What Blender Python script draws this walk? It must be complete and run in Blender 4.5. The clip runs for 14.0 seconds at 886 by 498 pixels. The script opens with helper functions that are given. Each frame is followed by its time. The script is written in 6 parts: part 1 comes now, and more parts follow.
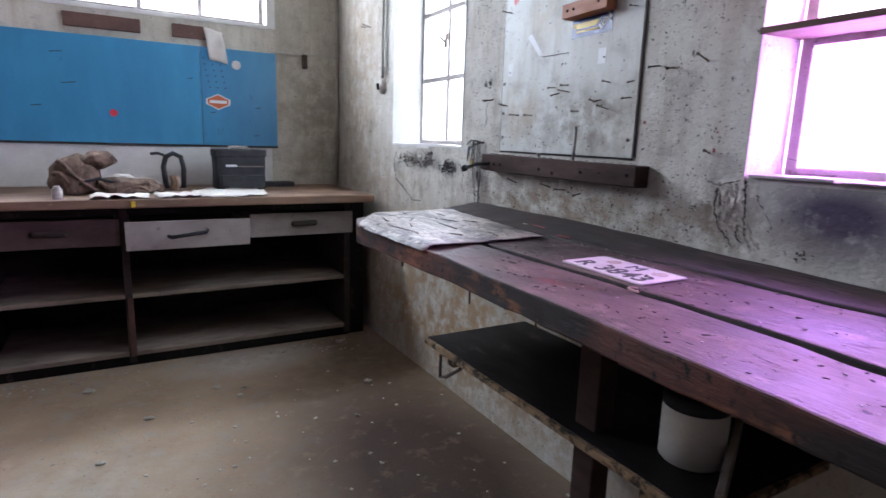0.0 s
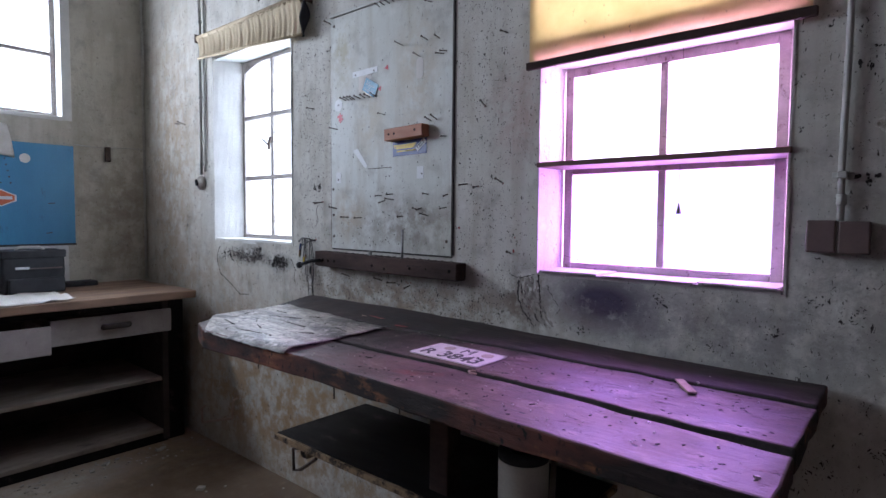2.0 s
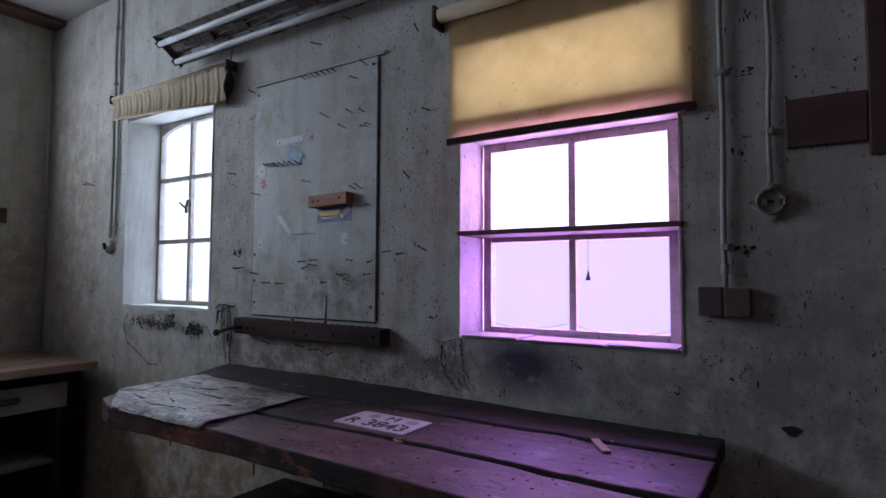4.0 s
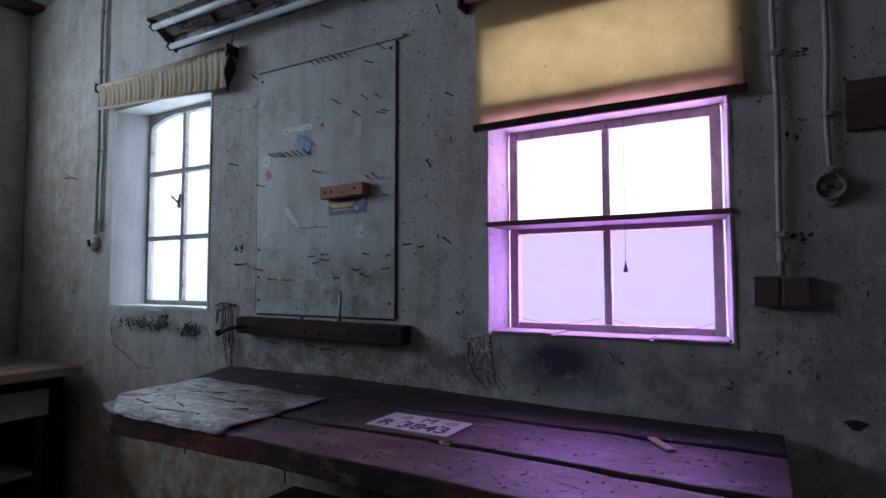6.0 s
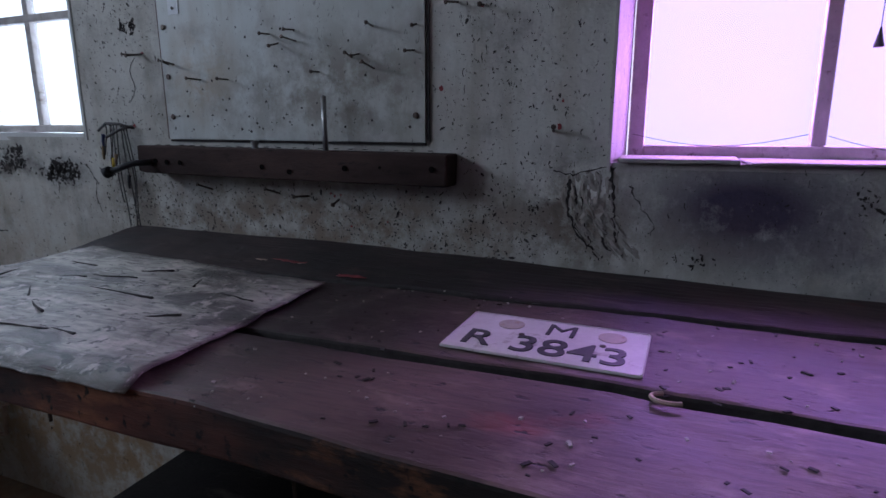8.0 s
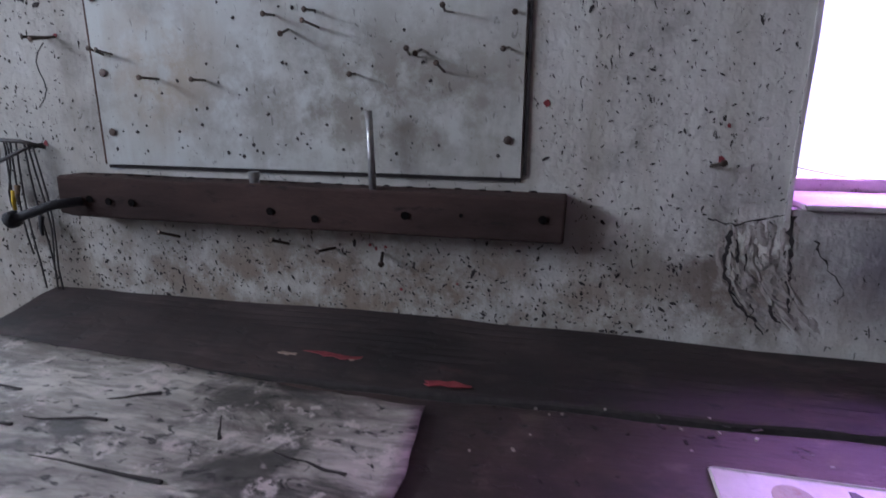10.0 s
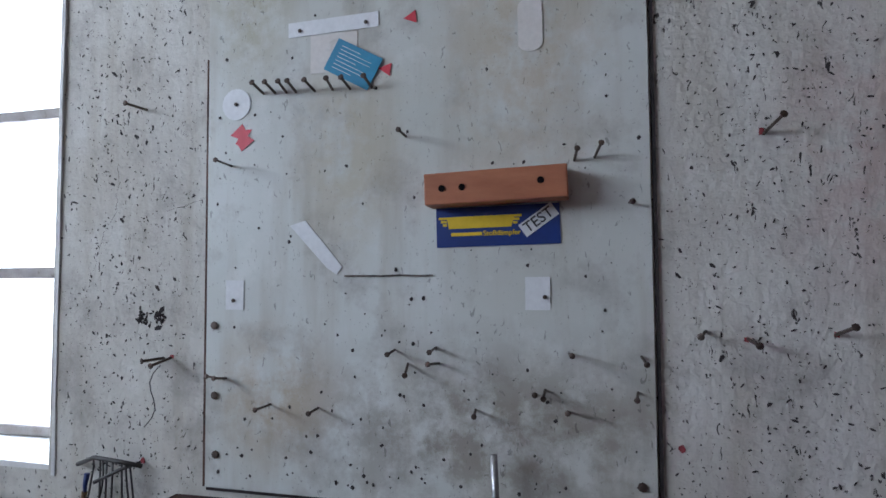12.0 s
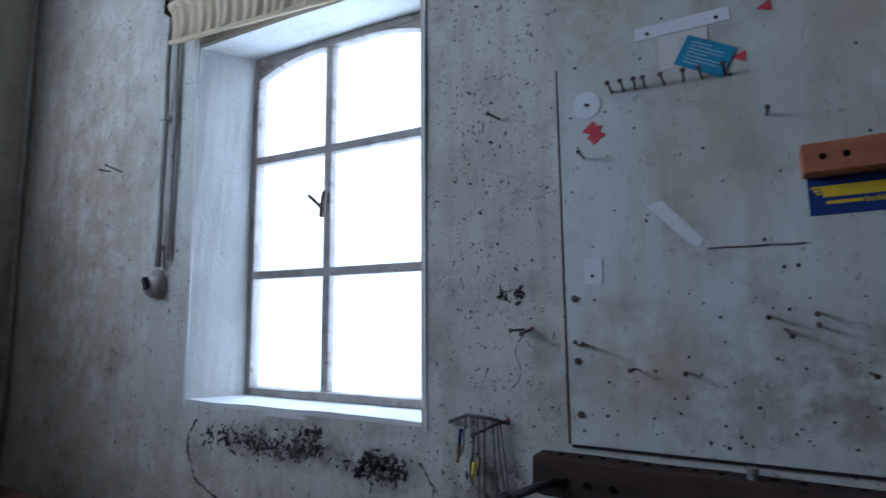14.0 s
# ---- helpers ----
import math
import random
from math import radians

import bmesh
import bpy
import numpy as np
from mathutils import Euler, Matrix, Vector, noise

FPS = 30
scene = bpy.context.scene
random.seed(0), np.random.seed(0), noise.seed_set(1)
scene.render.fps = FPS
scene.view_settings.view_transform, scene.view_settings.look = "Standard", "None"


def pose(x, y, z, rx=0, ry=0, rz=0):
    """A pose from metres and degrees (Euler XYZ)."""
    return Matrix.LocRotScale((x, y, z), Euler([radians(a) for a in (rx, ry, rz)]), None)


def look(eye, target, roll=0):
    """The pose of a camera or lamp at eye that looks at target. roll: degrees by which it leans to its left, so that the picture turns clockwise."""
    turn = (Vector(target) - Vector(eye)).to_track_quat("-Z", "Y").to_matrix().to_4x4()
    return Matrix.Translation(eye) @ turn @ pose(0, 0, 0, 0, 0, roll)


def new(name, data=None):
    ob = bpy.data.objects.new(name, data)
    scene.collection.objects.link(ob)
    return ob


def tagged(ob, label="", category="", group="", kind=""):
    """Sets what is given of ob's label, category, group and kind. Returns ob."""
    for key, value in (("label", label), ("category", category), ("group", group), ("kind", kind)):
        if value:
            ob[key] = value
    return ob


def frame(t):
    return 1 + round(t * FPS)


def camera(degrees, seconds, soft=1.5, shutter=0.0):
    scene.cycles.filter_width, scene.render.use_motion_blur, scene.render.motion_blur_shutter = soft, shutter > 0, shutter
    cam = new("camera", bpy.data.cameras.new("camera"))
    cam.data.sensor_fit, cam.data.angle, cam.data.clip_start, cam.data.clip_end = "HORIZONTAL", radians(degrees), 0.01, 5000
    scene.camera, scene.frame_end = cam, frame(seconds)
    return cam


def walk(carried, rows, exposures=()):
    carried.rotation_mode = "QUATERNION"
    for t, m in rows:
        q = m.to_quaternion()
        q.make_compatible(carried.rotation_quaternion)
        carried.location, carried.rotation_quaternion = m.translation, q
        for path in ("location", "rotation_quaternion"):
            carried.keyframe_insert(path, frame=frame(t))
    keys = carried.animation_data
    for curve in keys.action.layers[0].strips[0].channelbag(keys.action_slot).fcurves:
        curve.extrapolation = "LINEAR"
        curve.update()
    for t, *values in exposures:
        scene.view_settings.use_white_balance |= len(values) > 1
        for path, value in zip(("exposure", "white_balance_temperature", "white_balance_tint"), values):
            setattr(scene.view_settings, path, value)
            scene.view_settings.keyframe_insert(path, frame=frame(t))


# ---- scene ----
cam = camera(76.1, 14.0, shutter=0.2)
PATH = [
    (0, (0.0059, 0.0059, 1.1993), (0.8389, 1.4544, 0.8832), 1.8),
    (0.5, (0.0110, -0.0706, 1.1934), (1.0497, 1.2452, 0.9112), 1.3),
    (1, (-0.1011, -0.0706, 1.2257), (1.0633, 1.1441, 0.9843), 1.1),
    (1.5, (-0.2202, -0.0799, 1.2912), (1.0260, 1.0625, 1.1110), 0.6),
    (2, (-0.2363, -0.0909, 1.3090), (1.0549, 1.0107, 1.2155), 0.5),
    (2.5, (-0.2482, -0.0918, 1.3158), (1.0846, 0.9630, 1.2886), 0.3),
    (3, (-0.2643, -0.1148, 1.3319), (1.1194, 0.8721, 1.3558), 0.1),
    (3.5, (-0.2677, -0.1198, 1.3387), (1.1466, 0.8202, 1.4033), -0.0),
    (3.7, (-0.2762, -0.1182, 1.3362), (1.1458, 0.8109, 1.4118), 0.1),
    (6, (-0.2882, 0.0935, 1.2988), (1.1858, 0.9350, 1.3965), -0.1),
    (6.5, (-0.0944, 0.2193, 1.2818), (1.3796, 1.0633, 1.3617), -0.3),
    (7, (0.0536, 0.4131, 1.2342), (1.5257, 1.2631, 1.2095), -0.0),
    (7.2, (0.1198, 0.4955, 1.2248), (1.5844, 1.3472, 1.0837), -0.2),
    (9.3, (0.4582, 1.0362, 1.1756), (2.0494, 1.3948, 0.6970), 0.3),
    (9.5, (0.4989, 1.0744, 1.1925), (2.0961, 1.4229, 0.7242), 0.3),
    (10, (0.5304, 1.1747, 1.2724), (2.1437, 1.5011, 0.8492), 0.2),
    (10.5, (0.5262, 1.2691, 1.3982), (2.1632, 1.5869, 1.0676), -0.1),
    (11, (0.5338, 1.3013, 1.4790), (2.1930, 1.6218, 1.2979), -0.2),
    (11.5, (0.5312, 1.3132, 1.5045), (2.1947, 1.6618, 1.4713), -0.3),
    (12, (0.5381, 1.3302, 1.5028), (2.1913, 1.7144, 1.5920), -0.4),
    (12.5, (0.5270, 1.3472, 1.5071), (2.1692, 1.7536, 1.6711), -0.5),
    (13, (0.4769, 1.3872, 1.4934), (2.1080, 1.8122, 1.7144), -0.5),
    (13.5, (0.3800, 1.4816, 1.4424), (1.9618, 2.0587, 1.6745), -0.3),
    (14, (0.3272, 1.6193, 1.3974), (1.8131, 2.4200, 1.6022), -0.4),
]
walk(cam, [(t, look(eye, target, roll)) for t, eye, target, roll in PATH],
     exposures=[(0.0, 0.76, 6050, 18), (1.5, 0.48, 5900, 18), (3.0, -0.68, 5800, 18), (3.7, -0.98, 5750, 18), (6.0, -1.22, 5550, 15), (7.0, -1.25, 5450, 14),
                (9.5, 0.02, 5800, 22), (10.5, 0.1, 5850, 21), (11.2, 0.2, 5850, 18), (12.5, 0.16, 5700, 15), (13.1, -0.2, 5500, 13), (14.0, -0.85, 5200, 12)])

# ---------- light ----------
world = bpy.data.worlds.new("overcast_sky")
world.use_nodes = True
scene.world = world
sky = world.node_tree.nodes.new("ShaderNodeTexSky")
sky.sky_type, sky.sun_disc = "NISHITA", False
sky.sun_elevation, sky.sun_rotation = radians(40), radians(20)
world.node_tree.links.new(sky.outputs[0], world.node_tree.nodes["Background"].inputs[0])
world.node_tree.nodes["Background"].inputs[1].default_value = 0.12


def window_light(name, m, width, height, power, color):
    """The sky's light in the opening of a window."""
    lamp = bpy.data.lights.new(name, "AREA")
    lamp.shape, lamp.size, lamp.size_y, lamp.energy, lamp.color = "RECTANGLE", width, height, power, color
    ob = new(name, lamp)
    ob.matrix_world = m
    return ob


WX, EY, CEIL = 1.36, 3.872, 2.915          # window wall, end wall, ceiling
BT = 0.922                                 # top of the workbench
WEST, SOUTH = -1.9, -1.5                   # the plain walls behind the walk
window_light("daylight_narrow_window", pose(1.615, 2.95, 1.65, 0, 90, 0), 1.3, 1.9, 62, (0.80, 0.91, 1.0))
window_light("daylight_violet_window", pose(1.615, 0.5, 1.42, 0, 90, 0), 0.86, 1.2, 84, (0.87, 0.46, 0.97))
window_light("daylight_top_light", pose(1.615, 0.52, 1.99, 0, 90, 0), 0.24, 0.72, 6, (1.0, 0.93, 0.80))
window_light("daylight_end_window", pose(-0.35, EY + 0.26, 2.27, -90, 0, 0), 2.7, 0.95, 118, (0.84, 0.93, 1.0))


# ---------- materials ----------
def nodes_of(name):
    m = bpy.data.materials.new(name)
    m.use_nodes = True
    t = m.node_tree
    return m, t, t.nodes["Principled BSDF"]


def add(t, kind, **inputs):
    n = t.nodes.new(kind)
    for key, value in inputs.items():
        n.inputs[key.replace("_", " ")].default_value = value
    return n


def coords(t, stretch=(1, 1, 1)):
    c = t.nodes.new("ShaderNodeTexCoord")
    m = add(t, "ShaderNodeMapping", Scale=stretch)
    t.links.new(c.outputs["Object"], m.inputs["Vector"])
    return m.outputs[0]


def grain(t, vec, scale, detail=6, rough=0.6, dist=0.0):
    n = add(t, "ShaderNodeTexNoise", Scale=scale, Detail=detail, Roughness=rough, Distortion=dist)
    t.links.new(vec, n.inputs["Vector"])
    return n.outputs[0]


def spread(t, value, a, b, lo=0.0, hi=1.0):
    n = t.nodes.new("ShaderNodeMapRange")
    for i, v in zip((1, 2, 3, 4), (a, b, lo, hi)):
        n.inputs[i].default_value = v
    t.links.new(value, n.inputs[0])
    return n.outputs[0]


def times(t, a, b, op="MULTIPLY"):
    n = t.nodes.new("ShaderNodeMath")
    n.operation, n.use_clamp = op, True
    for i, v in enumerate((a, b)):
        if isinstance(v, (int, float)):
            n.inputs[i].default_value = v
        else:
            t.links.new(v, n.inputs[i])
    return n.outputs[0]


def mix(t, fac, a, b):
    n = t.nodes.new("ShaderNodeMix")
    n.data_type = "RGBA"
    for i, v in ((0, fac), (6, a), (7, b)):
        if isinstance(v, (int, float)):
            n.inputs[i].default_value = v
        elif isinstance(v, tuple):
            n.inputs[i].default_value = (*v, 1)
        else:
            t.links.new(v, n.inputs[i])
    return n.outputs[2]


def bump(t, bsdf, value, strength, distance=0.01):
    n = add(t, "ShaderNodeBump", Strength=strength, Distance=distance)
    t.links.new(value, n.inputs["Height"])
    t.links.new(n.outputs[0], bsdf.inputs["Normal"])


def surface(name, a, b, scale=6, dirt=None, dirt_at=(0.55, 0.75), dirt_scale=14, rough=0.7, metal=0.0, relief=0.3, fine=120, stretch=(1, 1, 1), spec=0.5):
    """A worn surface: two base colours in coarse patches, fine grain, and dirt."""
    m, t, p = nodes_of(name)
    v = coords(t, stretch)
    coarse, small = grain(t, v, scale, 8), grain(t, v, fine, 4)
    col = mix(t, spread(t, coarse, 0.32, 0.68), a, b)
    col = mix(t, spread(t, small, 0.3, 0.8, 0.0, 0.35), col, tuple(c * 0.6 for c in a))
    if dirt:
        col = mix(t, spread(t, grain(t, v, dirt_scale, 10, 0.7), *dirt_at), col, dirt)
    t.links.new(col, p.inputs["Base Color"])
    t.links.new(spread(t, coarse, 0.2, 0.8, max(rough - 0.12, 0.05), min(rough + 0.12, 1)), p.inputs["Roughness"])
    p.inputs["Metallic"].default_value = metal
    p.inputs["Specular IOR Level"].default_value = spec
    if relief:
        bump(t, p, small, relief, 0.004)
    return m


def plaster(name, base, shade, specks=1.0, stains_and_shade=(), relief=0.55, rough=0.9, pale=(0.78, 0.79, 0.76), ragged=(0.40, 0.56)):
    """Old lime-washed plaster with black specks, streaks of dirt, and mould and darker patches in the given places: (x,
    y, z), (reach), colour, strength.
    """
    m, t, p = nodes_of(name)
    v = coords(t)
    coarse, middle, small = grain(t, v, 1.7, 6), grain(t, v, 9, 8, 0.65), grain(t, v, 75, 6, 0.6)
    col = mix(t, spread(t, coarse, 0.35, 0.68), base, shade)
    streak = grain(t, coords(t, (7, 7, 0.9)), 2.2, 7, 0.6)
    col = mix(t, spread(t, streak, 0.48, 0.75, 0, 0.55), col, (0.32, 0.28, 0.21))
    col = mix(t, spread(t, middle, 0.52, 0.70, 0, 0.72), col, (0.30, 0.28, 0.25))
    col = mix(t, spread(t, middle, 0.28, 0.42, 0.35, 0), col, pale)
    for place, reach, colour, strength, *torn in stains_and_shade:
        c = t.nodes.new("ShaderNodeTexCoord")
        sub = t.nodes.new("ShaderNodeVectorMath")
        sub.operation = "SUBTRACT"
        sub.inputs[1].default_value = place
        t.links.new(c.outputs["Object"], sub.inputs[0])
        div = t.nodes.new("ShaderNodeVectorMath")
        div.operation = "DIVIDE"
        div.inputs[1].default_value = reach
        t.links.new(sub.outputs[0], div.inputs[0])
        far = t.nodes.new("ShaderNodeVectorMath")
        far.operation = "LENGTH"
        t.links.new(div.outputs[0], far.inputs[0])
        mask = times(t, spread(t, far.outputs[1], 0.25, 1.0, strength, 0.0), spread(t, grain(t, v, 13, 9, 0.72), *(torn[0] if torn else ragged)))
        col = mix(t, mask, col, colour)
    # specks: short dark flakes, and blown pits
    fl = grain(t, coords(t, (1, 1.4, 0.75)), 85, 3, 0.55, 0.8)
    dens = spread(t, grain(t, v, 3.2, 4), 0.30, 0.66, 0.035, -0.02)
    thr = t.nodes.new("ShaderNodeMath")
    thr.operation = "SUBTRACT"
    t.links.new(fl, thr.inputs[0])
    t.links.new(dens, thr.inputs[1])
    col = mix(t, spread(t, thr.outputs[0], 0.655, 0.69, 0, specks), col, (0.045, 0.04, 0.038))
    dots = grain(t, v, 210, 2, 0.5)
    col = mix(t, spread(t, dots, 0.69, 0.73, 0, 0.7 * specks), col, (0.08, 0.07, 0.06))
    t.links.new(col, p.inputs["Base Color"])
    p.inputs["Roughness"].default_value = rough
    p.inputs["Specular IOR Level"].default_value = 0.25
    h = t.nodes.new("ShaderNodeMath")
    h.operation = "MULTIPLY_ADD"
    t.links.new(middle, h.inputs[0])
    h.inputs[1].default_value = 1.6
    t.links.new(small, h.inputs[2])
    bump(t, p, h.outputs[0], relief, 0.006)
    return m


MOULD, OCHRE, VIOLETGREY = (0.05, 0.045, 0.05), (0.37, 0.26, 0.155), (0.12, 0.10, 0.14)
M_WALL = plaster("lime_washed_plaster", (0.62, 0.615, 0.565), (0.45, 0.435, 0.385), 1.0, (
    ((WX, 2.60, 1.10), (0.5, 0.26, 0.06), MOULD, 1.0),
    ((WX, 2.33, 1.08), (0.5, 0.13, 0.055), MOULD, 1.0, (0.30, 0.52)),
    ((WX, 2.07, 1.08), (0.5, 0.10, 0.16), MOULD, 0.7),
    # next two: dark stain together with the sill's shade, put into the wall colour
    ((WX, 0.64, 1.06), (0.5, 0.25, 0.13), (0.075, 0.06, 0.10), 1.0, (0.22, 0.50)),
    ((WX, 0.35, 1.00), (0.5, 0.42, 0.16), VIOLETGREY, 0.45),
    ((WX, 0.93, 1.05), (0.5, 0.14, 0.16), (0.15, 0.13, 0.12), 0.9),
    ((WX, 2.15, 0.35), (0.6, 2.0, 0.62), OCHRE, 1.0),
    ((WX, 3.50, 1.6), (0.6, 0.50, 1.4), OCHRE, 0.6),
    ((WX, 2.95, 0.95), (0.5, 0.7, 0.25), OCHRE, 0.4),
    # darker brownish band along the wall just above the bench top
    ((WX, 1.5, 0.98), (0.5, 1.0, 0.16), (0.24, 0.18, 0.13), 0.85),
    ((WX, -0.1, 1.1), (0.5, 0.6, 0.5), (0.25, 0.24, 0.22), 0.6),
    ((WX, 0.95, 1.65), (0.5, 0.16, 0.25), (0.40, 0.20, 0.18), 0.35)))
# unseen walls: dark brown is chosen so they bounce less light back
M_UNSEENWALL = surface("dark_unseen_wall", (0.10, 0.09, 0.08), (0.06, 0.052, 0.045), 2, rough=0.9)
M_ENDWALL = plaster("grey_green_plaster", (0.61, 0.585, 0.51), (0.43, 0.41, 0.345), 0.5, (((1.2, EY, 1.3), (0.4, 0.6, 0.9), (0.25, 0.20, 0.14), 0.5),))
M_CEIL = surface("ceiling_limewash", (0.44, 0.42, 0.38), (0.32, 0.29, 0.25), 2, (0.30, 0.20, 0.13), (0.6, 0.8), 3, 0.9, relief=0.2)
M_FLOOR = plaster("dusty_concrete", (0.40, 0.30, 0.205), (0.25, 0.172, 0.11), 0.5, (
    # first two: shade under and beside the bench put into the colour, with oil
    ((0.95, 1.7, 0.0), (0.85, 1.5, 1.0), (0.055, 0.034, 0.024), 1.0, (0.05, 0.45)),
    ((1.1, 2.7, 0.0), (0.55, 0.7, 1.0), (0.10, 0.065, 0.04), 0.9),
    ((0.55, 3.05, 0.0), (0.5, 0.25, 1.0), (0.50, 0.47, 0.42), 0.7),
    ((-0.2, 2.1, 0.0), (0.5, 0.4, 1.0), (0.44, 0.40, 0.34), 0.5)), 0.5, 0.7, pale=(0.50, 0.41, 0.315), ragged=(0.15, 0.62))
M_ROUGHCOAT = plaster("broken_undercoat", (0.36, 0.33, 0.30), (0.20, 0.175, 0.16), 1.0, (), 0.9)
M_REVEAL = surface("white_limewash", (0.74, 0.74, 0.72), (0.60, 0.60, 0.58), 7, (0.30, 0.27, 0.25), (0.66, 0.74), 30, 0.85, relief=0.3)
M_REVEALDIRTY = plaster("dirty_limewash", (0.52, 0.49, 0.48), (0.36, 0.33, 0.32), 0.8, (), 0.6)
M_HOLE = surface("hole_black", (0.006, 0.005, 0.005), (0.01, 0.009, 0.009), 30, rough=1.0, relief=0, spec=0.05)


def bench_wood(name, low=(0.058, 0.036, 0.031), high=(0.165, 0.105, 0.09), fibre=(0.035, 0.026, 0.024), dust=(0.29, 0.20, 0.17), paint=(0.20, 0.055, 0.05), gloss=(0.38, 0.68), lift=0.7):
    """Dusty, oily bench top: pale worn patches, long grain, black pits and a few old red paint marks."""
    m, t, p = nodes_of(name)
    long, v = coords(t, (6, 0.8, 6)), coords(t)
    patches, fibres, pits = grain(t, v, 4.5, 8, 0.65), grain(t, long, 22, 8, 0.65), grain(t, coords(t, (1.6, 0.8, 1)), 48, 4, 0.6)
    col = mix(t, spread(t, patches, 0.36, 0.64), low, high)
    col = mix(t, spread(t, fibres, 0.45, 0.72, 0, 0.55), col, fibre)
    col = mix(t, spread(t, grain(t, coords(t, (1.6, 0.8, 1)), 11, 9, 0.7), 0.53, 0.66, 0, 0.55), col, dust)
    col = mix(t, spread(t, grain(t, coords(t, (1, 0.5, 1)), 5.5, 5, 0.6), 0.66, 0.74, 0, 0.8), col, paint)
    # oily dark zone between the sheet and the plate, with some shade painted in
    c = t.nodes.new("ShaderNodeTexCoord")
    sub = t.nodes.new("ShaderNodeVectorMath")
    sub.operation = "SUBTRACT"
    sub.inputs[1].default_value = (1.02, 1.22, BT)
    t.links.new(c.outputs["Object"], sub.inputs[0])
    div = t.nodes.new("ShaderNodeVectorMath")
    div.operation = "DIVIDE"
    div.inputs[1].default_value = (0.26, 0.34, 1.0)
    t.links.new(sub.outputs[0], div.inputs[0])
    far = t.nodes.new("ShaderNodeVectorMath")
    far.operation = "LENGTH"
    t.links.new(div.outputs[0], far.inputs[0])
    col = mix(t, times(t, spread(t, far.outputs[1], 0.45, 1.0, 0.9, 0.0), spread(t, grain(t, v, 9, 9, 0.7), 0.30, 0.52)), col, (0.020, 0.014, 0.013))
    col = mix(t, spread(t, pits, 0.64, 0.69), col, (0.012, 0.010, 0.010))
    t.links.new(col, p.inputs["Base Color"])
    t.links.new(spread(t, patches, 0.3, 0.7, *gloss), p.inputs["Roughness"])
    h = t.nodes.new("ShaderNodeMath")
    h.operation = "SUBTRACT"
    t.links.new(fibres, h.inputs[0])
    t.links.new(spread(t, pits, 0.60, 0.70), h.inputs[1])
    bump(t, p, h.outputs[0], lift, 0.004)
    return m


M_BENCH = bench_wood("worn_bench_timber", (0.036, 0.022, 0.019), (0.150, 0.098, 0.086), (0.022, 0.016, 0.015), (0.27, 0.20, 0.175), lift=0.4)
# same bench wood; shade near the wall is put into this darker colour
M_BENCHBACK = bench_wood("shaded_oily_timber", (0.014, 0.010, 0.010), (0.056, 0.037, 0.034), (0.010, 0.008, 0.008), (0.085, 0.058, 0.052), (0.17, 0.03, 0.03), (0.6, 0.85), 0.3)


def plank_edge(name):
    """Sawn plank sides: black oil and soot, with worn stretches of bare orange-brown and red-brown wood."""
    m, t, p = nodes_of(name)
    v, long = coords(t), coords(t, (1, 0.5, 3.5))
    fibres = grain(t, long, 26, 7, 0.65)
    col = mix(t, spread(t, fibres, 0.35, 0.7), (0.030, 0.021, 0.019), (0.012, 0.009, 0.009))
    bare = grain(t, coords(t, (1, 0.55, 1.2)), 3.4, 7, 0.6)
    col = mix(t, spread(t, bare, 0.50, 0.66, 0, 0.85), col, (0.17, 0.050, 0.034))
    col = mix(t, spread(t, grain(t, coords(t, (1, 0.7, 2.2)), 7, 8, 0.65), 0.56, 0.66, 0, 0.8), col, (0.28, 0.11, 0.05))
    col = mix(t, spread(t, grain(t, v, 55, 5, 0.6), 0.58, 0.66), col, (0.008, 0.007, 0.007))
    t.links.new(col, p.inputs["Base Color"])
    p.inputs["Roughness"].default_value = 0.7
    p.inputs["Specular IOR Level"].default_value = 0.3
    bump(t, p, grain(t, long, 30, 8, 0.7), 0.55, 0.006)
    return m


M_PLANKEDGE = plank_edge("sooty_plank_edge")


def worn_sheet(name):
    """Greasy weathered sheet: broad grey and brown bands, oily smears, peeled white spots and black nicks."""
    m, t, p = nodes_of(name)
    v, band = coords(t), coords(t, (3.2, 0.7, 1))
    col = mix(t, spread(t, grain(t, band, 4.2, 8, 0.6, 0.4), 0.41, 0.60), (0.56, 0.53, 0.47), (0.22, 0.195, 0.17))
    col = mix(t, spread(t, grain(t, band, 30, 6, 0.6), 0.44, 0.62, 0, 0.6), col, (0.11, 0.095, 0.085))
    smear = grain(t, coords(t, (1.5, 0.8, 1)), 5.5, 9, 0.68, 0.8)
    col = mix(t, spread(t, smear, 0.52, 0.60, 0, 0.9), col, (0.042, 0.037, 0.034))
    col = mix(t, spread(t, grain(t, v, 24, 9, 0.7), 0.56, 0.62, 0, 0.85), col, (0.62, 0.55, 0.52))
    nick = grain(t, coords(t, (1.4, 0.9, 1)), 42, 5, 0.65, 0.6)
    col = mix(t, spread(t, nick, 0.59, 0.63), col, (0.016, 0.014, 0.013))
    t.links.new(col, p.inputs["Base Color"])
    t.links.new(spread(t, smear, 0.35, 0.65, 0.52, 0.30), p.inputs["Roughness"])
    bump(t, p, grain(t, band, 22, 10, 0.7), 0.8, 0.006)
    return m
M_CARD = worn_sheet("grey_worn_cardboard")
M_REDPAINT = surface("old_red_paint", (0.30, 0.045, 0.05), (0.20, 0.03, 0.035), 60, None, rough=0.7, relief=0.2)
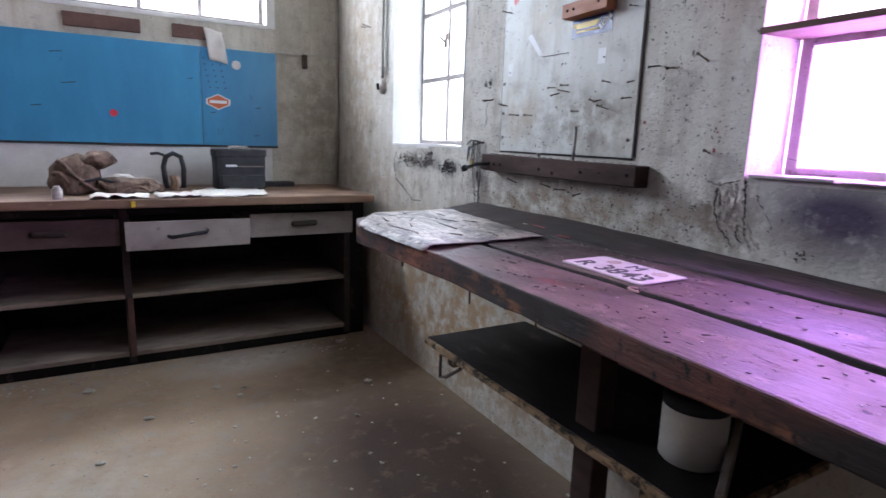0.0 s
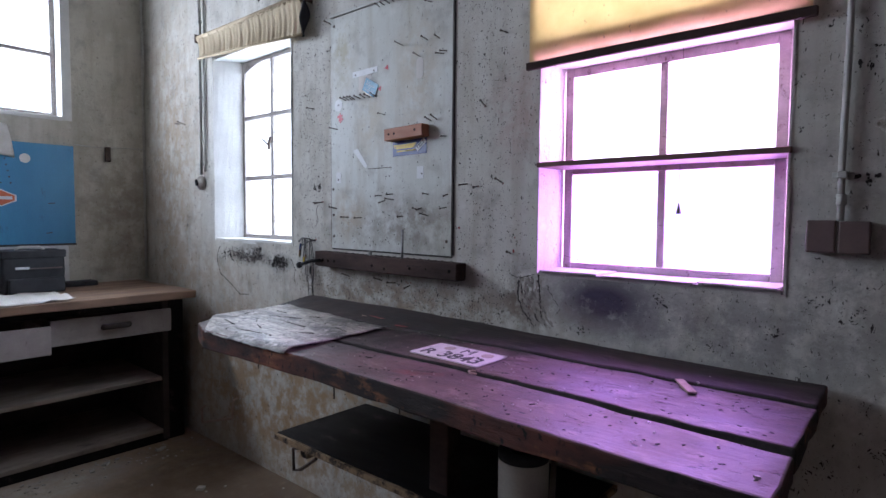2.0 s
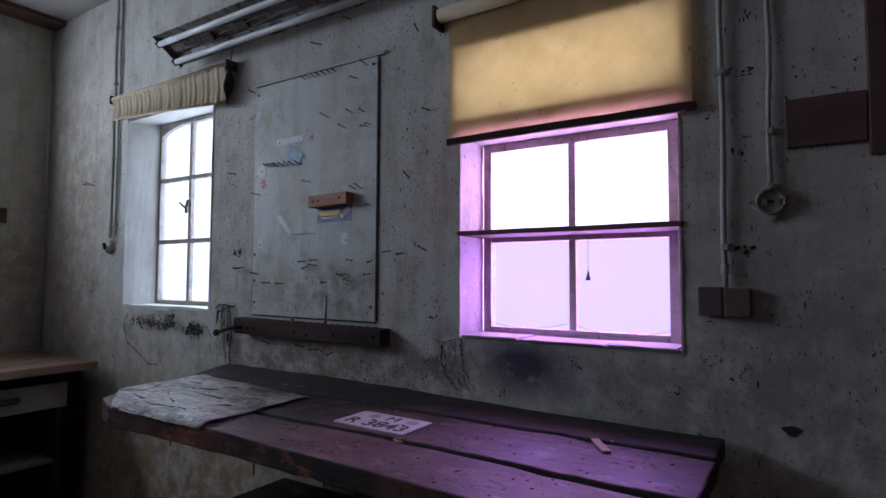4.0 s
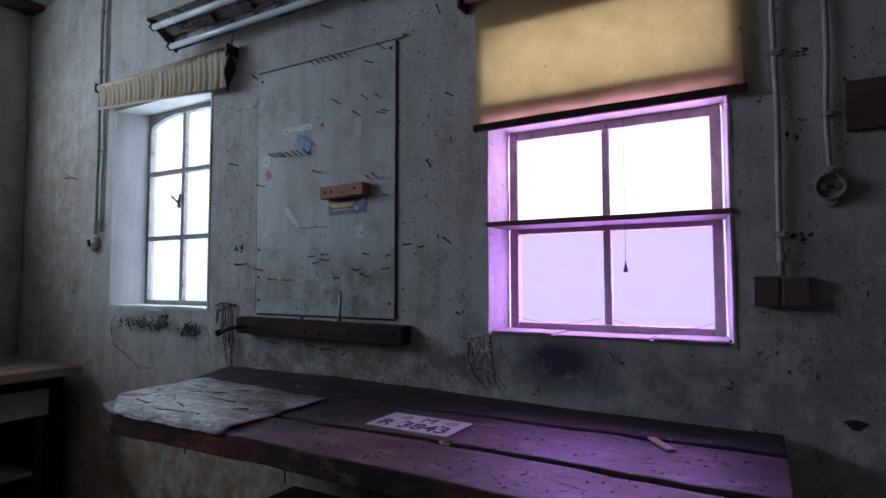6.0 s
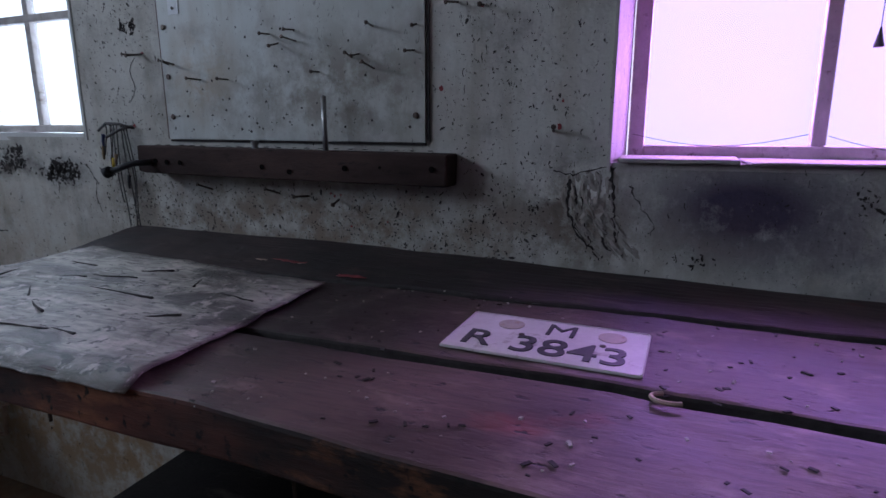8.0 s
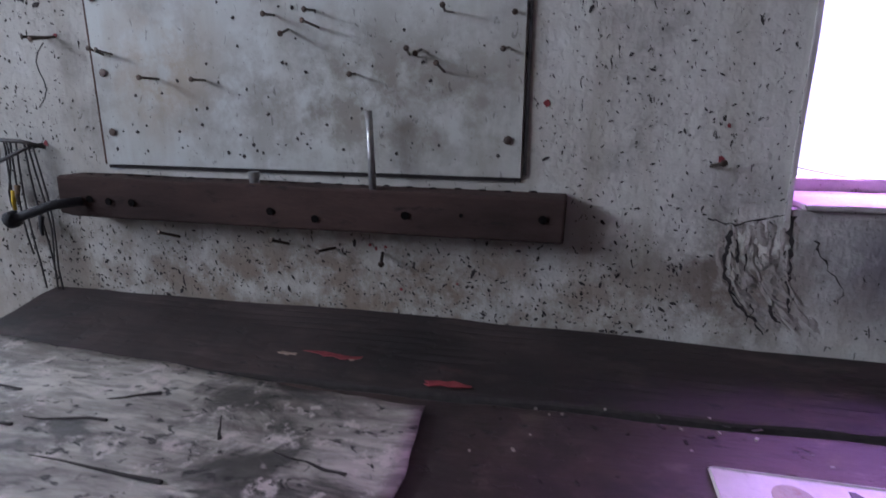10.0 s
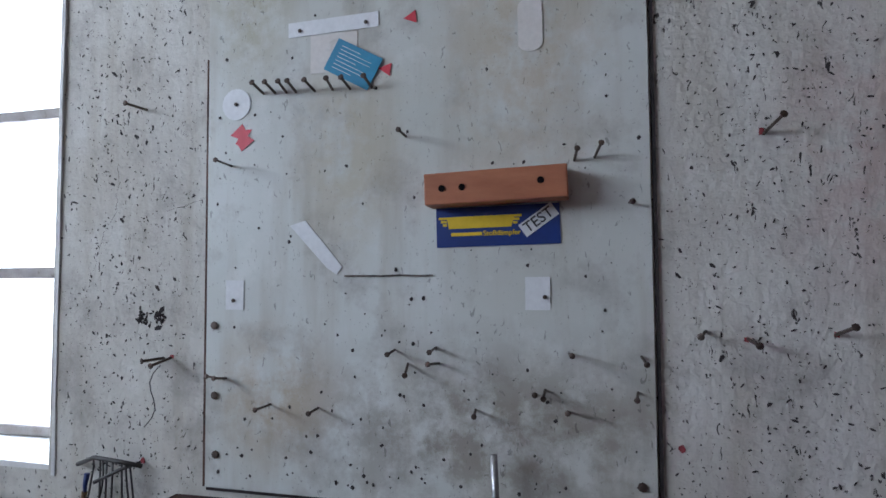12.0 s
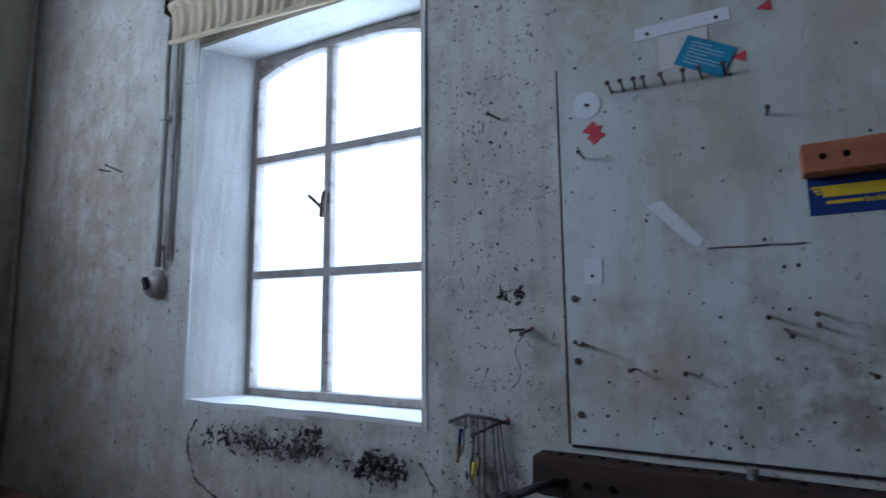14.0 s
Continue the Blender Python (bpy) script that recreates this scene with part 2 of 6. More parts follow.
M_BOARD = plaster("stained_white_panel", (0.60, 0.63, 0.60), (0.49, 0.50, 0.45), 0.45, (
    ((WX, 1.84, 1.99), (0.5, 0.10, 0.22), (0.36, 0.33, 0.22), 0.8),
    ((WX, 1.40, 1.85), (0.5, 0.16, 0.30), (0.42, 0.34, 0.22), 0.55),
    ((WX, 1.45, 1.28), (0.5, 0.42, 0.17), (0.24, 0.21, 0.17), 0.8),
    ((WX, 1.80, 1.32), (0.5, 0.14, 0.14), (0.40, 0.31, 0.20), 0.6),
    ((WX, 1.67, 1.70), (0.5, 0.12, 0.20), (0.44, 0.39, 0.27), 0.6)), 0.07, 0.5)
M_BEAM = surface("dark_oily_timber", (0.075, 0.045, 0.038), (0.034, 0.023, 0.021), 9, (0.02, 0.017, 0.017), (0.58, 0.7), 30, 0.88, relief=0.5, stretch=(2, 0.6, 2), spec=0.2)
M_REDWOOD = surface("reddish_timber", (0.42, 0.16, 0.075), (0.32, 0.11, 0.05), 16, (0.12, 0.05, 0.03), (0.64, 0.74), 50, 0.6, relief=0.3, stretch=(2, 0.5, 2))
M_PLATE = surface("scuffed_white_plate", (0.74, 0.73, 0.70), (0.62, 0.60, 0.57), 20, (0.25, 0.19, 0.15), (0.58, 0.72), 22, 0.38, relief=0.1)
M_INK = surface("black_paint", (0.03, 0.03, 0.035), (0.06, 0.06, 0.06), 60, None, rough=0.5, relief=0.1)
M_STEEL = surface("rusty_steel", (0.12, 0.095, 0.08), (0.07, 0.05, 0.04), 60, (0.16, 0.06, 0.03), (0.55, 0.7), 80, 0.55, 0.7, 0.3)
M_BRIGHT = surface("dull_zinc", (0.45, 0.45, 0.44), (0.30, 0.30, 0.30), 50, (0.15, 0.12, 0.1), (0.6, 0.75), 60, 0.42, 0.8, 0.2)
M_FRAME = surface("old_iron_window_paint", (0.36, 0.33, 0.31), (0.22, 0.19, 0.175), 20, (0.10, 0.06, 0.04), (0.58, 0.7), 40, 0.7, relief=0.4)
# glare from the bright panes is put into this paler frame colour
M_PALEFRAME = surface("glare_paled_window_iron", (0.60, 0.56, 0.54), (0.40, 0.36, 0.34), 16, (0.16, 0.11, 0.09), (0.58, 0.68), 40, 0.75, relief=0.4)
M_CONDUIT = surface("painted_conduit", (0.50, 0.50, 0.46), (0.38, 0.37, 0.34), 12, (0.15, 0.12, 0.10), (0.60, 0.72), 40, 0.6, relief=0.2)
M_BAKELITE = surface("brown_painted_box", (0.16, 0.11, 0.10), (0.11, 0.08, 0.075), 14, (0.3, 0.27, 0.25), (0.66, 0.76), 40, 0.5, relief=0.2)
M_CERAMIC = surface("dirty_porcelain", (0.55, 0.53, 0.48), (0.28, 0.25, 0.22), 30, (0.12, 0.09, 0.07), (0.58, 0.7), 40, 0.35, relief=0.2)
M_ROLL = surface("beige_blind_roll", (0.58, 0.48, 0.32), (0.46, 0.37, 0.24), 6, (0.22, 0.17, 0.10), (0.62, 0.78), 16, 0.85, relief=0.3)
M_PLANK = surface("red_brown_plank", (0.15, 0.075, 0.06), (0.09, 0.05, 0.042), 6, (0.24, 0.17, 0.11), (0.66, 0.76), 12, 0.75, relief=0.4, stretch=(2, 0.6, 2))
M_CABINET = surface("dark_cabinet_wood", (0.055, 0.040, 0.035), (0.028, 0.021, 0.019), 6, (0.11, 0.08, 0.07), (0.6, 0.75), 9, 0.75, relief=0.4, stretch=(0.7, 2, 2))
M_DRAWER = surface("grey_painted_drawer", (0.40, 0.36, 0.34), (0.28, 0.25, 0.235), 7, (0.13, 0.09, 0.08), (0.60, 0.76), 18, 0.6, relief=0.3)
M_TOP = surface("brown_counter_timber", (0.26, 0.16, 0.10), (0.14, 0.09, 0.065), 5, (0.42, 0.34, 0.27), (0.60, 0.78), 9, 0.65, relief=0.4, stretch=(0.7, 3, 3))
M_SHELFDUST = surface("dusty_shelf_wood", (0.34, 0.28, 0.23), (0.17, 0.135, 0.11), 6, (0.06, 0.05, 0.045), (0.58, 0.75), 10, 0.85, relief=0.3, stretch=(0.7, 2, 1))
M_BLUE = surface("blue_painted_panel", (0.060, 0.31, 0.54), (0.035, 0.22, 0.42), 2.4, (0.03, 0.06, 0.10), (0.66, 0.8), 9, 0.42, relief=0.08, stretch=(1.6, 1, 0.5))
# right part of the blue panel in a darker blue, for its gradual darkening
M_BLUEDARK = surface("darker_blue_right_part", (0.050, 0.26, 0.47), (0.03, 0.18, 0.36), 2.4, (0.03, 0.06, 0.10), (0.62, 0.78), 9, 0.42, relief=0.08, stretch=(1.6, 1, 0.5))
# oily black of the under shelf, also used where dark gaps are drawn
M_DARKBOARD = surface("oily_and_shade_black_board", (0.016, 0.014, 0.014), (0.009, 0.008, 0.008), 5, (0.085, 0.066, 0.06), (0.57, 0.70), 8, 0.5, relief=0.35, stretch=(1.6, 0.7, 1), spec=0.15)
M_CHIP = surface("raw_board_edge", (0.36, 0.25, 0.14), (0.22, 0.145, 0.08), 14, (0.03, 0.02, 0.015), (0.48, 0.58), 24, 0.85, relief=0.5)
M_DRAWERDARK = surface("stained_drawer_wood", (0.115, 0.075, 0.070), (0.065, 0.043, 0.040), 8, (0.22, 0.17, 0.15), (0.62, 0.74), 20, 0.6, relief=0.35, stretch=(0.6, 2, 2))
M_TIN = surface("cream_enamel_tin", (0.76, 0.74, 0.66), (0.66, 0.63, 0.55), 9, (0.25, 0.2, 0.15), (0.64, 0.76), 22, 0.5, relief=0.2)
M_BLACK = surface("black_fabric", (0.028, 0.03, 0.036), (0.018, 0.019, 0.022), 20, None, rough=0.75, relief=0.5, fine=300)
M_CANVAS = surface("brown_canvas", (0.23, 0.155, 0.115), (0.06, 0.04, 0.032), 11, (0.34, 0.25, 0.19), (0.56, 0.66), 26, 0.9, relief=0.6, fine=220, stretch=(2.2, 1, 0.7))
M_PAPER = surface("old_paper", (0.72, 0.70, 0.66), (0.60, 0.57, 0.52), 9, (0.40, 0.36, 0.31), (0.62, 0.78), 16, 0.85, relief=0.2)
M_WHITE = surface("white_sticker", (0.74, 0.76, 0.76), (0.68, 0.70, 0.70), 16, None, rough=0.55, relief=0.05)
M_RED = surface("red_sticker", (0.60, 0.045, 0.07), (0.52, 0.035, 0.055), 30, None, rough=0.5, relief=0.05)
M_CARDBLUE = surface("blue_printed_card", (0.035, 0.26, 0.42), (0.03, 0.21, 0.36), 20, None, rough=0.45, relief=0.05)
M_NAVY = surface("navy_sticker", (0.018, 0.045, 0.20), (0.015, 0.035, 0.16), 20, None, rough=0.4, relief=0.03)
M_YELLOW = surface("yellow_print", (0.78, 0.55, 0.03), (0.70, 0.48, 0.02), 40, None, rough=0.45, relief=0.0)
M_ORANGE = surface("orange_badge", (0.65, 0.16, 0.06), (0.55, 0.12, 0.05), 30, None, rough=0.5, relief=0.05)
M_STICK = surface("pale_wood_chip", (0.50, 0.38, 0.30), (0.40, 0.29, 0.22), 30, None, rough=0.8, relief=0.3)
M_CRUMB = surface("plaster_crumbs", (0.50, 0.47, 0.42), (0.30, 0.27, 0.23), 60, None, rough=0.9, relief=0.3)
M_CRACK = surface("crack_and_gap_shade", (0.05, 0.042, 0.04), (0.03, 0.026, 0.025), 60, None, rough=0.95, relief=0.3)
M_TUBE = surface("fluorescent_glass", (0.78, 0.80, 0.80), (0.70, 0.72, 0.72), 8, (0.45, 0.43, 0.40), (0.66, 0.8), 20, 0.22, relief=0.03)
M_LAMPBODY = surface("grimy_lamp_enamel", (0.36, 0.32, 0.27), (0.17, 0.145, 0.12), 9, (0.035, 0.026, 0.022), (0.50, 0.60), 16, 0.5, relief=0.2)
M_WIRE = surface("dark_cable", (0.05, 0.05, 0.055), (0.08, 0.07, 0.06), 60, None, rough=0.55, relief=0.1)


def clear_glass(name, tint, haze, haze_colour):
    """Window glass: clear, with a film of dirt that scatters part of the light."""
    m, t, p = nodes_of(name)
    out = t.nodes["Material Output"]
    tr = add(t, "ShaderNodeBsdfTransparent", Color=(*tint, 1))
    sc = add(t, "ShaderNodeBsdfTranslucent", Color=(*haze_colour, 1))
    gl = add(t, "ShaderNodeBsdfGlossy", Roughness=0.05)
    a, b = t.nodes.new("ShaderNodeMixShader"), t.nodes.new("ShaderNodeMixShader")
    dirt = spread(t, grain(t, coords(t), 6, 8, 0.65), 0.3, 0.75, haze * 0.75, min(haze * 1.25, 1))
    t.links.new(dirt, a.inputs[0])
    t.links.new(tr.outputs[0], a.inputs[1])
    t.links.new(sc.outputs[0], a.inputs[2])
    b.inputs[0].default_value = 0.04
    t.links.new(a.outputs[0], b.inputs[1])
    t.links.new(gl.outputs[0], b.inputs[2])
    t.links.new(b.outputs[0], out.inputs[0])
    return m


M_GLASS = clear_glass("old_window_glass", (1, 1, 1), 0.04, (0.8, 0.85, 0.9))
M_FILM = clear_glass("violet_milky_film", (0.84, 0.77, 0.98), 0.03, (0.4, 0.25, 0.45))


def blind_cloth(name):
    m, t, p = nodes_of(name)
    out = t.nodes["Material Output"]
    v = coords(t)
    col = mix(t, spread(t, grain(t, v, 7, 8), 0.35, 0.7), (0.70, 0.52, 0.27), (0.54, 0.38, 0.18))
    col = mix(t, spread(t, grain(t, v, 40, 6), 0.66, 0.74), col, (0.22, 0.16, 0.10))
    t.links.new(col, p.inputs["Base Color"])
    p.inputs["Roughness"].default_value = 0.9
    sc = t.nodes.new("ShaderNodeBsdfTranslucent")
    t.links.new(col, sc.inputs[0])
    a = t.nodes.new("ShaderNodeMixShader")
    a.inputs[0].default_value = 0.5
    t.links.new(p.outputs[0], a.inputs[1])
    t.links.new(sc.outputs[0], a.inputs[2])
    t.links.new(a.outputs[0], out.inputs[0])
    bump(t, p, grain(t, v, 300, 2), 0.2, 0.002)
    return m


M_BLIND = blind_cloth("yellowed_blind_cloth")


# ---------- mesh helpers ----------
def box(bm, x0, x1, y0, y1, z0, z1, m=None):
    vs = [bm.verts.new((x, y, z)) for x in (x0, x1) for y in (y0, y1) for z in (z0, z1)]
    for f in ((0, 1, 3, 2), (4, 6, 7, 5), (0, 4, 5, 1), (2, 3, 7, 6), (0, 2, 6, 4), (1, 5, 7, 3)):
        bm.faces.new([vs[i] for i in f])
    if m is not None:
        bmesh.ops.transform(bm, matrix=m, verts=vs)
    return vs


def rod(bm, points, r, seg=8, r_end=None):
    """A round bar along a line of points."""
    rings, n = [], len(points)
    pts = [Vector(p) for p in points]
    for i, p in enumerate(pts):
        d = (pts[min(i + 1, n - 1)] - pts[max(i - 1, 0)]).normalized()
        side = d.orthogonal().normalized() if i == 0 else (side - d * side.dot(d)).normalized()
        other = d.cross(side)
        rr = r if r_end is None else r + (r_end - r) * i / (n - 1)
        rings.append([bm.verts.new(p + rr * (math.cos(a) * side + math.sin(a) * other)) for a in (2 * math.pi * k / seg for k in range(seg))])
    for a, b in zip(rings, rings[1:]):
        for k in range(seg):
            bm.faces.new((a[k], a[(k + 1) % seg], b[(k + 1) % seg], b[k]))
    bm.faces.new(rings[0][::-1])
    bm.faces.new(rings[-1])


def lathe(bm, profile, m, seg=20):
    """A turned body: (radius, height) pairs about the local z axis."""
    rings = [[bm.verts.new(m @ Vector((r * math.cos(2 * math.pi * k / seg), r * math.sin(2 * math.pi * k / seg), h))) for k in range(seg)] for r, h in profile]
    for a, b in zip(rings, rings[1:]):
        for k in range(seg):
            bm.faces.new((a[k], a[(k + 1) % seg], b[(k + 1) % seg], b[k]))
    bm.faces.new(rings[0][::-1])
    bm.faces.new(rings[-1])


def slab(bm, outline, z0, z1, m=None):
    """A flat body with the given outline (x, y)."""
    lo = [bm.verts.new((x, y, z0)) for x, y in outline]
    hi = [bm.verts.new((x, y, z1)) for x, y in outline]
    bm.faces.new(lo[::-1])
    bm.faces.new(hi)
    for i in range(len(lo)):
        j = (i + 1) % len(lo)
        bm.faces.new((lo[i], lo[j], hi[j], hi[i]))
    if m is not None:
        bmesh.ops.transform(bm, matrix=m, verts=lo + hi)


def made(name, bm, material, parent=None, bevel=0.0, smooth=False):
    bmesh.ops.recalc_face_normals(bm, faces=bm.faces[:])
    me = bpy.data.meshes.new(name)
    bm.to_mesh(me)
    bm.free()
    me.materials.append(material)
    if smooth:
        for p in me.polygons:
            p.use_smooth = True
    ob = new(name, me)
    if parent:
        ob.parent = parent
    if bevel:
        b = ob.modifiers.new("edges", "BEVEL")
        b.width, b.segments, b.limit_method = bevel, 2, "ANGLE"
    return ob


def body(name, boxes, material, parent=None, bevel=0.002):
    bm = bmesh.new()
    for b in boxes:
        box(bm, *b)
    return made(name, bm, material, parent, bevel)


def thing(name, place, label, category, group="", kind=""):
    ob = new(name)
    ob.location = place
    ob.empty_display_size = 0.05
    return tagged(ob, label, category, group, kind)


def under(parent, *parts):
    """Hang parts, built in world places, under a thing."""
    inv = Matrix.Translation(parent.location).inverted()
    for p in parts:
        p.parent = parent
        p.matrix_parent_inverse = inv
    return parent


def on_wall(y, z, off=0.0, turn=0.0):
    """Local x along the wall to the south, local y up, local z out of the window wall."""
    return Matrix(((0, 0, -1, WX - off), (-1, 0, 0, y), (0, 1, 0, z), (0, 0, 0, 1))) @ Matrix.Rotation(radians(turn), 4, "Z")


def lettering(name, words, size, m, material, parent, align="CENTER"):
    cu = bpy.data.curves.new(name, "FONT")
    cu.body, cu.size, cu.extrude, cu.align_x, cu.align_y = words, size, 0.0006, align, "CENTER"
    cu.offset = 0.0 if words == "M" else 0.010 * size
    cu.materials.append(material)
    ob = new(name, cu)
    ob.parent = parent
    ob.matrix_parent_inverse = Matrix.Translation(parent.location).inverted()
    ob.matrix_basis = m
    return ob


def worn(ob, cuts, amount, scale=9.0):
    """Uneven, worn edges: cut the mesh up and shift its corners a little."""
    bm = bmesh.new()
    bm.from_mesh(ob.data)
    long = [e for e in bm.edges if e.calc_length() > 0.12]
    bmesh.ops.subdivide_edges(bm, edges=long, cuts=cuts, use_grid_fill=True)
    for v in bm.verts:
        v.co += amount * noise.noise_vector(v.co * scale)
    bm.to_mesh(ob.data)
    bm.free()
    return ob


# ---------- the large structure ----------
def pierced(name, u, v, holes, place, material):
    """A wall of boxes round its openings; u and v are the lines of the grid."""
    bm = bmesh.new()
    for a0, a1 in zip(u, u[1:]):
        for b0, b1 in zip(v, v[1:]):
            am, bmid = (a0 + a1) / 2, (b0 + b1) / 2
            if not any(h[0] < am < h[1] and h[2] < bmid < h[3] for h in holes):
                box(bm, *place(a0, a1, b0, b1))
    bmesh.ops.remove_doubles(bm, verts=bm.verts[:], dist=1e-5)
    seen = {}
    for f in bm.faces:
        seen.setdefault(tuple(round(c, 4) for c in f.calc_center_median()), []).append(f)
    bmesh.ops.delete(bm, geom=[f for fs in seen.values() if len(fs) > 1 for f in fs], context="FACES_ONLY")
    return tagged(made(name, bm, material), kind="structure")


THICK = 0.24
N1 = (2.229, 2.962, 1.175, 2.185)     # narrow window: y, y, z, z
N2 = (0.172, 0.865, 1.125, 1.815)     # violet window
N2T = (0.172, 0.865, 1.875, 2.10)     # its top light behind the blind
N0 = (-1.65, 0.93, 1.872, 2.67)       # strip of windows in the end wall: x, x, z, z
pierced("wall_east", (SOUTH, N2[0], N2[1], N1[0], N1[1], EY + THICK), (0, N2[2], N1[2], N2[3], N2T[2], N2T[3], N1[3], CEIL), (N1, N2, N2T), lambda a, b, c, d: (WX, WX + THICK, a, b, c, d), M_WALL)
pierced("wall_north", (WEST, N0[0], N0[1], WX), (0, N0[2], N0[3], CEIL), (N0,), lambda a, b, c, d: (a, b, EY, EY + THICK, c, d), M_ENDWALL)
tagged(body("wall_west", [(WEST - 0.2, WEST, SOUTH - 0.2, EY + THICK, 0, CEIL)], M_UNSEENWALL, bevel=0), kind="structure")
tagged(body("wall_south", [(WEST, WX + THICK, SOUTH - 0.2, SOUTH, 0, CEIL)], M_UNSEENWALL, bevel=0), kind="structure")
tagged(body("ceiling", [(WEST - 0.2, WX + THICK, SOUTH - 0.2, EY + THICK, CEIL, CEIL + 0.15)], M_CEIL, bevel=0), kind="structure")
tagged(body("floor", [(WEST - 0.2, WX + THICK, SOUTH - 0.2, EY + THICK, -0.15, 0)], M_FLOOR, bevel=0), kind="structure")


def lining(name, quads, material):
    """The plastered lining of an opening, a thin skin on its sides."""
    bm = bmesh.new()
    for q in quads:
        slab(bm, [(x, y) for x, y in q[0]], q[1], q[2])
    return tagged(worn(made(name, bm, material), 5, 0.004, 14), kind="structure")


# narrow window: slanted north side, sloping sill
F1 = 1.492
lining("window_reveal_1", [
    (((WX - 0.002, 2.964), (F1, 2.885), (F1 + 0.05, 2.885), (F1 + 0.05, 2.97), (WX - 0.002, 2.97)), 1.17, 2.19),
    (((WX - 0.004, 2.222), (F1, 2.235), (F1, 2.225), (WX - 0.004, 2.215)), 1.17, 2.19),
    (((WX + 0.001, 2.23), (WX + 0.001, 2.961), (F1 + 0.02, 2.96), (F1 + 0.02, 2.22)), 1.165, 1.186),
    (((WX + 0.002, 2.229), (WX + 0.002, 2.962), (F1 + 0.02, 2.96), (F1 + 0.02, 2.229)), 2.172, 2.188)], M_REVEAL)
lining("window_reveal_2", [
    (((WX - 0.003, 0.866), (F1, 0.85), (F1, 0.872), (WX - 0.003, 0.872)), 1.12, 1.815),
    (((WX - 0.003, 0.170), (F1, 0.190), (F1, 0.164), (WX - 0.003, 0.164)), 1.12, 1.815),
    (((WX + 0.001, 0.174), (WX + 0.001, 0.863), (F1 + 0.02, 0.863), (F1 + 0.02, 0.174)), 1.118, 1.136),
    (((WX + 0.002, 0.175), (WX + 0.002, 0.862), (F1 + 0.02, 0.862), (F1 + 0.02, 0.175)), 1.806, 1.817)], M_REVEALDIRTY)


sill = thing("window_sill", (1.42, 0.52, 1.137), "dirty limewashed stone sill in three uneven pieces", "sill", kind="structure")
for a, b, dz in ((0.178, 0.372, 0.002), (0.376, 0.648, 0.0), (0.653, 0.858, 0.003)):
    bm = bmesh.new()
    slab(bm, [(WX - 0.010, a + 0.004), (WX - 0.012, b - 0.006), (F1, b), (F1, a)], 1.1365, 1.1415 + dz)
    under(sill, worn(made("stone", bm, M_REVEALDIRTY, bevel=0.002), 5, 0.0018, 22))


def bars_and_panes(win, ys, zs, x, bar, glass, frame_width, paint=M_FRAME):
    """A fixed window in the x plane: outer frame, bars between, and a pane in each field."""
    y0, y1, z0, z1 = ys[0], ys[-1], zs[0], zs[-1]
    w = frame_width
    fr = worn(body("frame", [(x, x + 0.035, y0, y0 + w, z0, z1), (x, x + 0.035, y1 - w, y1, z0, z1), (x + 0.001, x + 0.034, y0 + w, y1 - w, z0, z0 + w), (x + 0.001, x + 0.034, y0 + w, y1 - w, z1 - w, z1)], paint, bevel=0.003), 4, 0.0015, 20)
    parts = [fr]
    for y in ys[1:-1]:
        parts.append(worn(body("bar", [(x + 0.004, x + 0.030, y - bar / 2, y + bar / 2, z0 + w, z1 - w)], paint, bevel=0.003), 4, 0.001, 20))
    for z in zs[1:-1]:
        parts.append(worn(body("bar", [(x + 0.002, x + 0.028, y0 + w, y1 - w, z - bar / 2, z + bar / 2)], paint, bevel=0.003), 4, 0.001, 20))
    for i, (a, b) in enumerate(zip(ys, ys[1:])):
        for j, (c, d) in enumerate(zip(zs, zs[1:])):
            p = body("pane", [(x + 0.016, x + 0.019, a + 0.002, b - 0.002, c + 0.002, d - 0.002)], glass(i, j), bevel=0)
            p.visible_shadow = False
            parts.append(p)
    return under(win, *parts)


win1 = thing("window_1", (F1, 2.56, 1.19), "narrow iron-framed window with six panes and a slightly arched top", "window", kind="structure")
bars_and_panes(win1, (2.232, 2.603, 2.888), (1.186, 1.521, 1.856, 2.172), F1, 0.023, lambda i, j: M_GLASS, 0.022)
# the arched head: two fillets that curve into the top corners
bm = bmesh.new()
for y0, side in ((2.866, -1), (2.254, 1)):
    pts = [(y0, 2.150)] + [(y0 + side * 0.20 * k / 8, 2.150 - 0.045 * (1 - k / 8) ** 1.8) for k in range(9)]
    slab(bm, [(y, z) for y, z in pts], 0, 0.026, Matrix(((0, 0, 1, F1 + 0.003), (1, 0, 0, 0), (0, 1, 0, 0), (0, 0, 0, 1))))
head = made("arched_head", bm, M_FRAME)
catch = bmesh.new()
rod(catch, [(F1 - 0.004, 2.603, 1.735), (F1 - 0.012, 2.603, 1.70), (F1 - 0.012, 2.606, 1.665)], 0.008, 8)
rod(catch, [(F1 - 0.014, 2.606, 1.69), (F1 - 0.03, 2.622, 1.712), (F1 - 0.034, 2.634, 1.722)], 0.005, 8)
latch = made("catch", catch, M_STEEL, smooth=True)
under(win1, head, latch)

win2 = thing("window_2", (F1, 0.52, 1.14), "four-pane iron window with milky violet film on the lower panes", "window", kind="structure")
bars_and_panes(win2, (0.195, 0.523, 0.848), (1.134, 1.468, 1.806), F1, 0.024, lambda i, j: M_FILM if j == 0 else M_GLASS, 0.030, M_PALEFRAME)
win2t = thing("window_3", (F1, 0.52, 1.88), "top light of the violet window, hidden by the blind", "window", kind="structure")
bars_and_panes(win2t, (0.172, 0.523, 0.865), (1.875, 2.10), F1, 0.024, lambda i, j: M_GLASS, 0.026)

